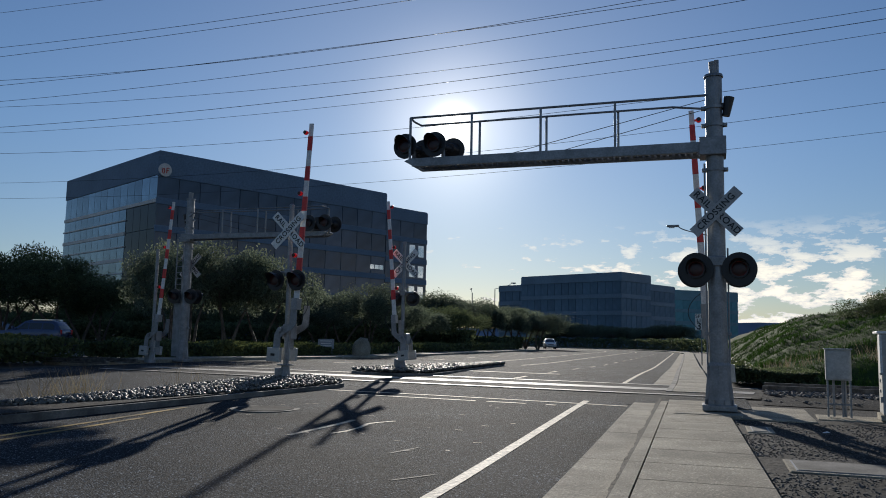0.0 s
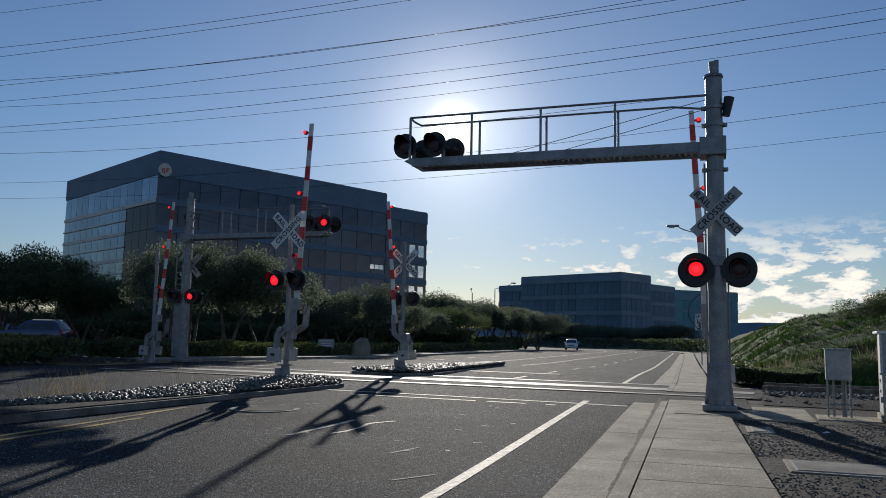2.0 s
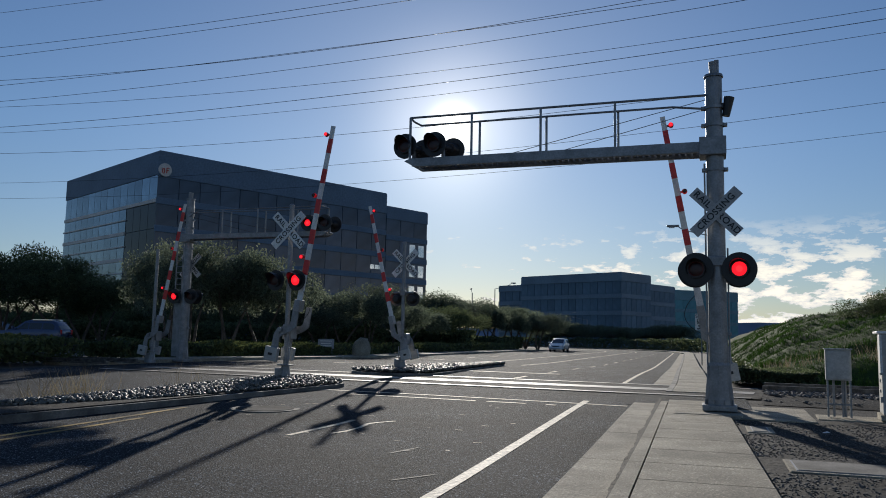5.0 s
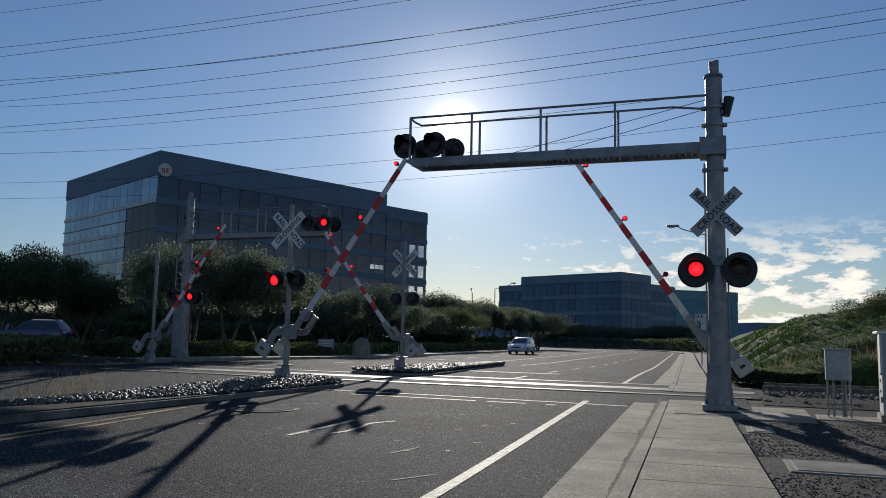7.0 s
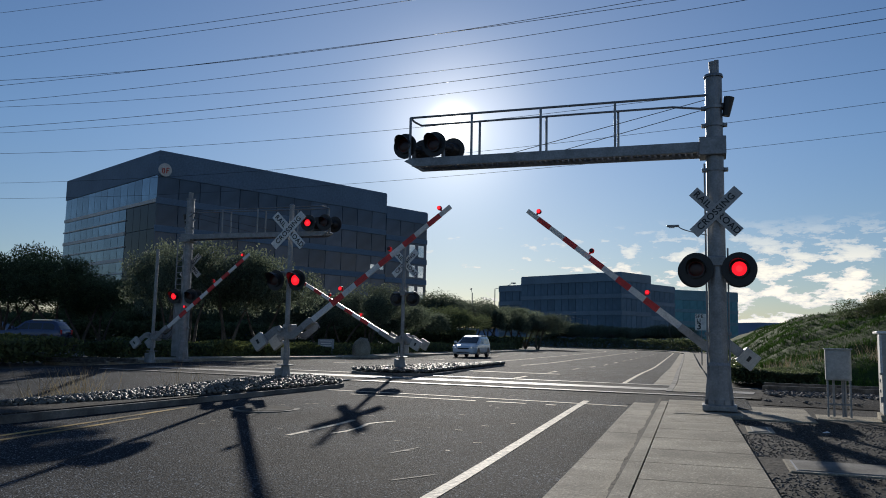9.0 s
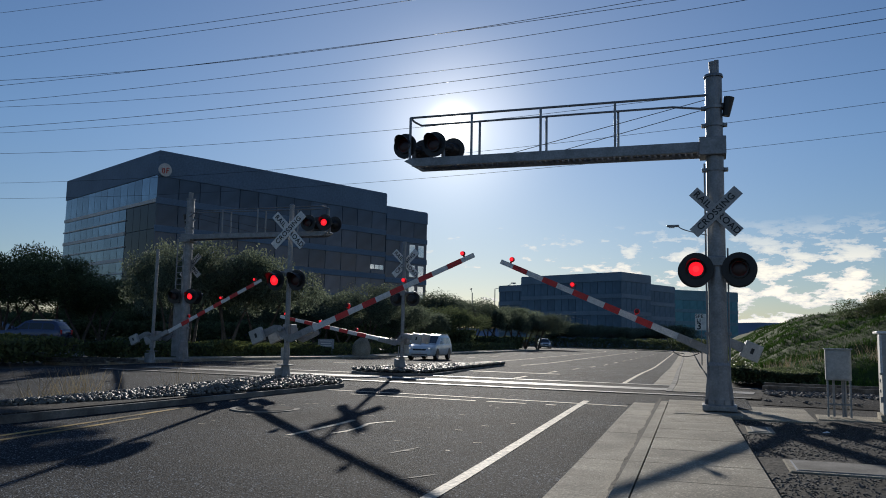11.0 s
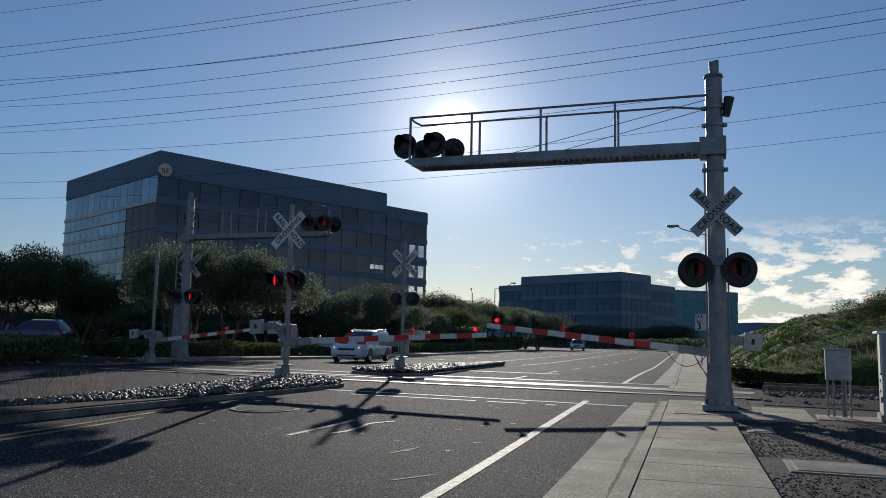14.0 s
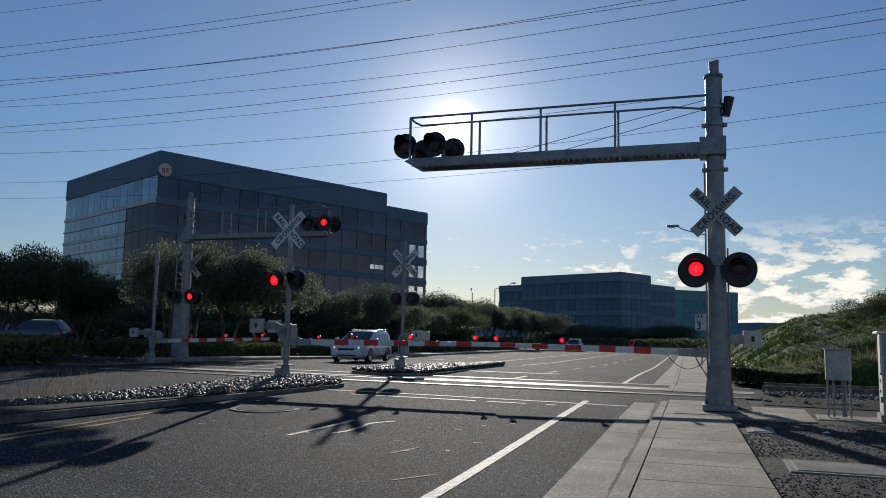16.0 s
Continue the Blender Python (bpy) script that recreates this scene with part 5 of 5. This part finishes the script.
        bmesh.ops.recalc_face_normals(bm, faces=bm.faces[:])
        tagged(part("paint_mark", bm, M_WHITE_LINE), "worn crooked white paint stroke on asphalt", "road marking", kind="structure")
    for u0, u1, v0, v1 in ((8.76, 9.29, -3.54, -3.38), (8.92, 9.11, -3.49, -3.36), (7.25, 7.70, -2.92, -2.62)):
        tagged(part("scuff", sheet(steps(u0, u1, 0.12), [-0.02, 0.02], 0.0055, fn=lambda u, v: uv(u, v0 + (v1 - v0) * (u - u0) / (u1 - u0) + v)), M_SCUFF), "pale worn scuff on asphalt", "road marking", kind="structure")
    rnd = random.Random(77)
    for _ in range(46):
        u, v = rnd.uniform(9, 17), rnd.uniform(-7.6, -2.8)
        a, w = rnd.uniform(0.03, 0.13), rnd.uniform(0.015, 0.03)
        tagged(part("paint_fleck", sheet([u, u + w], [v, v + a], 0.005), M_WHITE_LINE), "fleck of old white paint on asphalt", "road marking", "paint flecks", "structure")
    # street lamps
    proto = None
    for x, y, h, arm, rz in ((18.1, 50.9, 9.1, 2.6, 0), (4.3, 112, 8.6, 2.6, -70), (8.2, 122, 10.0, 2.6, 180), (26.0, 172, 7.4, 2.6, 180), (32.5, 176, 6.6, 2.6, 10)):
        m = pose(x, y, hump(x, y), 0, 0, -18.5 + rz)
        if proto is None:
            proto = thing("street_lamp", m, "slim grey street lamp with a curved arm", "street lamp", "street lamps")
            part("pole", rodm((0, 0, 0), (0, 0, h - 0.8), 0.11, 0.07, 12), M_PIPE, proto)
            bm = bmesh.new()
            tube(bm, [(-arm * math.sin(k * 0.157), 0, h - 0.8 + 0.8 * (1 - math.cos(k * 0.157)) ** 0.55) for k in range(11)], 0.035, 8)
            part("arm", bm, M_PIPE, proto, "curved lamp arm")
            bm = bmesh.new()
            box(bm, (-arm - 0.75, -0.14, h - 0.06), (-arm + 0.05, 0.14, h + 0.08), 0.05)
            part("lamp_head", bm, M_PIPE, proto, "flat grey lamp head")
            part("lens", boxm((-arm - 0.6, -0.1, h - 0.12), (-arm - 0.25, 0.1, h - 0.061), 0.03), M_LAMP_GLASS, proto)
        else:
            o = copy_thing(proto, m)
            o.scale = (1, 1, h / 9.1)
    # speed sign, half hidden behind the mast
    x, y = 16.55, 50.2
    sign = thing("speed_sign", pose(x, y, hump(x, y), 0, 0, -18.5), "white speed limit sign on a thin post", "road sign")
    part("post", rodm((0, 0, 0), (0, 0, 3.3), 0.035, seg=8), M_GALV, sign)
    plate = part("plate", boxm((-0.38, -0.06, 2.2), (0.38, -0.045, 3.25), 0.004), M_WHITE, sign, "white plate with black lettering")
    words("lettering", "SPE", 0.30, M_LETTER, plate, pose(-0.12, -0.065, 3.08, 90, 0, 0))
    words("lettering", "LI", 0.30, M_LETTER, plate, pose(-0.16, -0.065, 2.82, 90, 0, 0))
    words("lettering", "3", 0.62, M_LETTER, plate, pose(-0.15, -0.065, 2.45, 90, 0, 0))
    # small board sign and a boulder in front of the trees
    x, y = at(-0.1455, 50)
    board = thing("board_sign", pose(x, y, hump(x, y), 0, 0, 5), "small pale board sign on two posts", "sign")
    part("board", boxm((-0.5, -0.03, 0.55), (0.5, 0.03, 1.15), 0.01), M_SIGN_GREEN, board)
    for xx in (-0.4, 0.35):
        part("post", boxm((xx, 0.031, 0.0), (xx + 0.06, 0.08, 1.15), 0.005), M_GALV, board)
    for k, w in enumerate((0.36, 0.3, 0.36)):
        part("writing_bar", boxm((-w, -0.036, 1.0 - k * 0.15), (w, -0.0305, 1.05 - k * 0.15)), M_WHITE, board)
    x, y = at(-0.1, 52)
    bm = bmesh.new()
    bmesh.ops.create_icosphere(bm, subdivisions=3, radius=1.0)
    for v in bm.verts:
        v.co = Vector((v.co.x * 0.62, v.co.y * 0.4, v.co.z * 0.85)) * (1 + 0.18 * noise.noise(v.co * 1.7))
    tagged(part("boulder", bm, M_CONCRETE, smooth=True, loc=pose(x, y, 0.45)), "pale upright landscape boulder under trees", "boulder")
    # raised car park on the far side
    bm = boxm((-40, -14, -0.4), (14, 14, 0.42), 0.02)
    tagged(part("car_park", bm, M_ASPHALT, loc=pose(-26, 66, 0, 0, 0, 8)), "asphalt car park behind the hedge", "car park", kind="structure")
    # a crack across one pavement slab
    bm = bmesh.new()
    prev = None
    for k in range(18):
        t = k / 17
        u, v = 6.35 + 0.35 * t + 0.12 * noise.noise((k * 0.7, 3, 3)), -0.05 + 0.6 * t
        w = 0.005 + 0.005 * abs(noise.noise((k * 1.3, 1, 1)))
        pair = []
        for du in (-w, w):
            x, y = pave(u + du, v)
            pair.append(bm.verts.new((x, y, pavement_level(u, v, x, y) + 0.003)))
        if prev:
            bm.faces.new((prev[0], prev[1], pair[1], pair[0]))
        prev = pair
    tagged(part("pavement_crack", bm, M_SOIL), "thin dark crack across a pavement slab", "crack", kind="structure")
    # litter
    x, y = 5.6, 11.6
    bm = bmesh.new()
    box(bm, (-0.07, -0.03, 0.0), (0.07, 0.04, 0.02), 0.006)
    for v in bm.verts:
        v.co.z += 0.02 * noise.noise(v.co * 30) + 0.01
    tagged(part("paper_scrap", bm, M_WHITE, loc=pose(x, y, hump(x, y) - 0.012, 0, 0, 20)), "crumpled white paper scrap on gravel", "litter")


# ---- cars ----
def car(name, m, paint, label, size=(5.1, 1.92, 1.72), kind="van", lights=False):
    """A car along +x: body, greenhouse, panes, wheels, lamps."""
    L, W, H = size
    root = thing(name, m, label, "car", "cars")
    h = L / 2
    if kind == "van":
        line_x = (-h, -h + 0.05, -h + 0.24, -h + 0.55, -h + 1.6, h - 2.55, h - 2.15, h - 1.18, h - 0.85, h - 0.36, h - 0.10, h)
        line_z = (0.98, 1.10, H - 0.13, H - 0.02, H, H - 0.02, H - 0.10, 1.02, 0.97, 0.86, 0.75, 0.62)
    else:
        line_x = (-h, -h + 0.08, -h + 0.45, -h + 0.8, -h + 1.6, h - 2.4, h - 2.05, h - 1.30, h - 0.95, h - 0.38, h - 0.10, h)
        line_z = (0.92, 1.05, H - 0.12, H - 0.02, H, H - 0.02, H - 0.10, 1.00, 0.96, 0.87, 0.76, 0.60)

    def crest(x):
        return float(np.interp(x, line_x, line_z))

    def wide(x):
        """Half width in plan: the corners are rounded."""
        e = min(h - x, x + h)
        return W / 2 * (1 - 0.20 * max(0.0, 1 - e / 0.55) ** 2.2)

    def belt(x):
        return min(crest(x) - 0.03, 0.97 - 0.05 * max(0.0, x) / h)

    def ring(x):
        """Half a cross-section from the sill to the middle of the roof."""
        w, zt, zb = wide(x), crest(x), belt(x)
        g = min(1.0, max(0.0, (zt - zb - 0.05) / 0.5))      # how much of a cabin stands here
        return [(w * 0.90, 0.27), (w * 0.985, 0.40), (w, 0.62), (w * 0.99, zb - 0.08), (w * 0.96, zb), (w * (0.95 - 0.13 * g), zb + (zt - zb) * 0.72),
                (w * (0.88 - 0.14 * g), zt - 0.05 - 0.01 * g), (w * 0.55, zt - 0.012), (0.0, zt)]
    xs = sorted(set([round(q, 3) for q in line_x] + [round(q, 3) for q in steps(-h, h, 0.16)]))
    bm = bmesh.new()
    rings = []
    for q in xs:
        r = ring(q)
        pts = [(q, -y, z) for y, z in r] + [(q, y, z) for y, z in r[-2::-1]]
        rings.append([bm.verts.new(p) for p in pts])
    for p, q in zip(rings[:-1], rings[1:]):
        for i in range(len(p) - 1):
            bm.faces.new((p[i], p[i + 1], q[i + 1], q[i]))
        bm.faces.new((p[-1], p[0], q[0], q[-1]))
    bm.faces.new(rings[0])
    bm.faces.new(rings[-1][::-1])
    bmesh.ops.recalc_face_normals(bm, faces=bm.faces[:])
    part("body", bm, paint, root, smooth=True)

    def pane(grid, name="window"):
        """A pane that follows the body, a little proud of it."""
        bmx = bmesh.new()
        vs = [[bmx.verts.new(p) for p in row] for row in grid]
        for p, q in zip(vs[:-1], vs[1:]):
            for i in range(len(p) - 1):
                bmx.faces.new((p[i], p[i + 1], q[i + 1], q[i]))
        part(name, bmx, M_CAR_GLASS, root, "dark car window", smooth=True)

    def cross(x, out, lift):
        return [(x + out, k * 0.76 * wide(x) / 3 * (1 - 0.10 * max(0.0, crest(x) - 1.0) / (H - 1.0)), crest(x) + lift - 0.035 * (abs(k) / 3) ** 2) for k in range(-3, 4)]
    pane([cross(x, 0.012, 0.012) for x in steps(h - 2.12, h - 1.26, 0.2)], "windscreen")
    pane([cross(x, -0.016, 0.006) for x in steps(-h + 0.09, -h + 0.26, 0.06)], "rear_window")

    def flank(x, t, side):
        w, zt, zb = wide(x), crest(x), belt(x)
        g = min(1.0, max(0.0, (zt - zb - 0.05) / 0.5))
        y = w * (0.96 + (0.95 - 0.13 * g - 0.96) * t)
        return (x, side * (y + 0.007), zb + (zt - zb) * 0.72 * t)
    spans = ((h - 1.55, h - 2.42), (h - 2.50, h - 3.38), (h - 3.46, -h + 0.42))
    for s in (-1, 1):
        for i, (xa, xb) in enumerate(spans):
            grid = []
            for x in steps(xb, xa, 0.18):
                top = 0.94 if crest(x) > H - 0.15 else 0.94 * max(0.35, (crest(x) - 1.0) / (H - 1.0))
                grid.append([flank(x, 0.10, s), flank(x, (0.10 + top) / 2, s), flank(x, top, s)])
            pane(grid)
        lamp = part("headlight", boxm((h - 0.46, s * (W / 2 - 0.28) - 0.2, 0.66), (h - 0.045, s * (W / 2 - 0.28) + 0.2, 0.80), 0.045), M_LAMP_GLASS, root, "clear headlight")
        if lights:
            part("lamp_bulb", rodm((h - 0.06, s * (W / 2 - 0.3), 0.73), (h - 0.035, s * (W / 2 - 0.3), 0.73), 0.045, seg=12), M_DRL, lamp)
        part("tail_light", boxm((-h - 0.015, s * (W / 2 - 0.28) - 0.09, 0.68), (-h + 0.09, s * (W / 2 - 0.28) + 0.09, 1.0), 0.02), M_RED_BAND, root, "red tail light")
        part("mirror", boxm((h - 1.5, s * (W / 2 + 0.1) - 0.1, 1.02), (h - 1.36, s * (W / 2 + 0.1) + 0.1, 1.2), 0.04), paint, root)
        part("roof_rail", boxm((-h + 0.7, s * 0.36 * W - 0.02, H - 0.06), (h - 2.6, s * 0.36 * W + 0.02, H + 0.02), 0.01), M_CHROME, root)
    part("grille", boxm((h - 0.12, -0.42, 0.59), (h + 0.006, 0.42, 0.70), 0.03), M_BLACK, root, "dark grille")
    part("lower_grille", boxm((h - 0.06, -0.5, 0.33), (h + 0.006, 0.5, 0.39), 0.015), M_BLACK, root)
    part("number_plate", boxm((h + 0.002, -0.15, 0.45), (h + 0.016, 0.15, 0.53), 0.003), M_WHITE, root, "plain white plate")
    wheels = []
    for xx in (h - 0.95, -h + 1.05):
        for s in (-1, 1):
            m2 = pose(xx, s * (W / 2 - 0.12), 0.335)
            bm = bmesh.new()
            rod(bm, (0, -0.11, 0), (0, 0.11, 0), 0.335, seg=24)
            bmesh.ops.bevel(bm, geom=[e for e in bm.edges if e.calc_face_angle(0) > 1.0], offset=0.03, segments=2, affect="EDGES")
            wheel = part("wheel", bm, M_RUBBER, root, "black tyre with a pale rim", loc=m2)
            bm = bmesh.new()
            for sy in (-0.113, 0.113):
                rod(bm, (0, sy * 0.7, 0), (0, sy, 0), 0.215, seg=20)
                for k in range(5):
                    box(bm, (-0.02, sy - 0.008, 0.03), (0.02, sy + 0.008, 0.2), 0, pose(0, 0, 0, 0, k * 72, 0))
            part("rim", bm, M_CHROME, wheel)
            part("wheel_arch", prism(bmesh.new(), [(xx + 0.40 * math.cos(a), 0.335 + 0.40 * math.sin(a)) for a in [k * math.pi / 10 for k in range(11)]], s * (W / 2 - 0.25), s * (W / 2 + 0.004)), M_BLACK, root)
            wheels.append((wheel, m2))
    return root, wheels


def lane_pose(u, v, yaw=0.0):
    x, y = uv(u, v)
    a = ROAD - 0.45 * (max(0.0, u - BEND_U) / 42.0)
    return pose(x, y, hump(x, y), 0, 0, math.degrees(math.atan2(-math.cos(a), -math.sin(a))) + yaw)


VAN_ROWS = ((0, 129.6), (1, 123.6), (2, 116.8), (3, 110.3), (4.2, 102.6), (6.3, 81.5), (7, 74.6), (8, 65.3), (9, 57.6), (9.2, 56.2), (10.2, 51.2), (11.3, 46.6), (12, 43.4), (12.5, 41.3), (13, 39.1), (13.5, 37.5), (14, 36.8), (16, 36.8))
NEXT_ROWS = ((0, 186), (8, 151), (11.3, 131), (12, 127), (13, 120.3), (14, 113), (15, 107.5), (16, 103.5))
van, van_wheels = car("minivan", lane_pose(129, -16.8), M_CAR_WHITE, "white minivan with dark windows and roof rails", (4.8, 1.84, 1.62), lights=True)
follower, follower_wheels = car("car", lane_pose(186, -16.3), M_CAR_SILVER, "silver car with lit headlights", (4.6, 1.85, 1.62), "suv", True)
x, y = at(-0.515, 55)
car("car", pose(x, y, 0.42, 0, 0, 176), M_CAR_BLUE, "parked dark blue car in the car park", (4.7, 1.88, 1.68), "suv")
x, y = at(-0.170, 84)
car("car", pose(x, y, 0.0, 0, 0, 10), M_CAR_SILVER, "parked silver car under the trees", (4.5, 1.85, 1.5), "suv")

build_trees()
build_planting()
build_roadside()
build_cobbles()


# ---- what moves ----
def flash_rows(m, phase):
    """A lens turns its lit face out and in again; switch times of the two phases."""
    if phase == "off":
        return None
    switches = [0.25, 1.02] + [1.67 + 0.648 * k for k in range(23)]
    state, ang, rows = False, 180.0, [(0.0, m @ pose(0, 0, 0, 0, 0, 180))]

    def flip(t):
        nonlocal ang
        f = round(t * 30)
        rows.append((f / 30, m @ pose(0, 0, 0, 0, 0, ang)))
        for j in (1, 2, 3):
            rows.append(((f + j) / 30, m @ pose(0, 0, 0, 0, 0, ang + 60 * j)))
        ang += 180.0
    if phase == "steady":
        flip(0.27)
    else:
        for k, t in enumerate(switches):
            mine = (k % 2 == 0) == (phase == "a")
            if mine:
                flip(t - 0.03)
                state = True
            elif state:
                flip(t - 0.06)
                state = False
    if rows[-1][0] < 16.0:
        rows.append((16.0, m @ pose(0, 0, 0, 0, 0, ang)))
    return rows


def smooth_path(rows, ts):
    """Positions between rows, by a cubic through them with gentle slopes."""
    t = [r[0] for r in rows]
    x = [r[1] for r in rows]
    d = [(x[i + 1] - x[i]) / (t[i + 1] - t[i]) for i in range(len(t) - 1)]
    m = [d[0]] + [0.0 if d[i - 1] * d[i] <= 0 else 2 * d[i - 1] * d[i] / (d[i - 1] + d[i]) for i in range(1, len(d))] + [d[-1]]
    out = []
    for q in ts:
        i = max(k for k in range(len(d)) if t[k] <= q or k == 0)
        h = t[i + 1] - t[i]
        s = (q - t[i]) / h
        out.append((2 * s ** 3 - 3 * s * s + 1) * x[i] + (s ** 3 - 2 * s * s + s) * h * m[i] + (3 * s * s - 2 * s ** 3) * x[i + 1] + (s ** 3 - s * s) * h * m[i + 1])
    return out


def motions():
    for arm, m, s, curve in GATE_ARMS:
        walk(arm, [(t, m @ pose(0, 0, 0, 0, -s * a, 0)) for t, a in ARM_CURVE[curve]])
    for ob, m, phase in LAMPS:
        rows = flash_rows(m, phase)
        if rows:
            walk(ob, rows)
        else:
            ob.matrix_basis = m @ pose(0, 0, 0, 0, 0, 180)
    for ob, rows, v, wheels in ((van, VAN_ROWS, -16.8, van_wheels), (follower, NEXT_ROWS, -16.3, follower_wheels)):
        ts = [k / 30 for k in range(481)]
        us = smooth_path(rows, ts)
        walk(ob, [(t, lane_pose(u, v + 0.3 * min(1, max(0, (50 - u) / 12)), 5.0 * min(1, max(0, (60 - u) / 20)))) for t, u in zip(ts[::6], us[::6])])
        for wheel, m in wheels:
            walk(wheel, [(t, m @ pose(0, 0, 0, 0, math.degrees((us[0] - u) / 0.335), 0)) for t, u in zip(ts, us)])


motions()
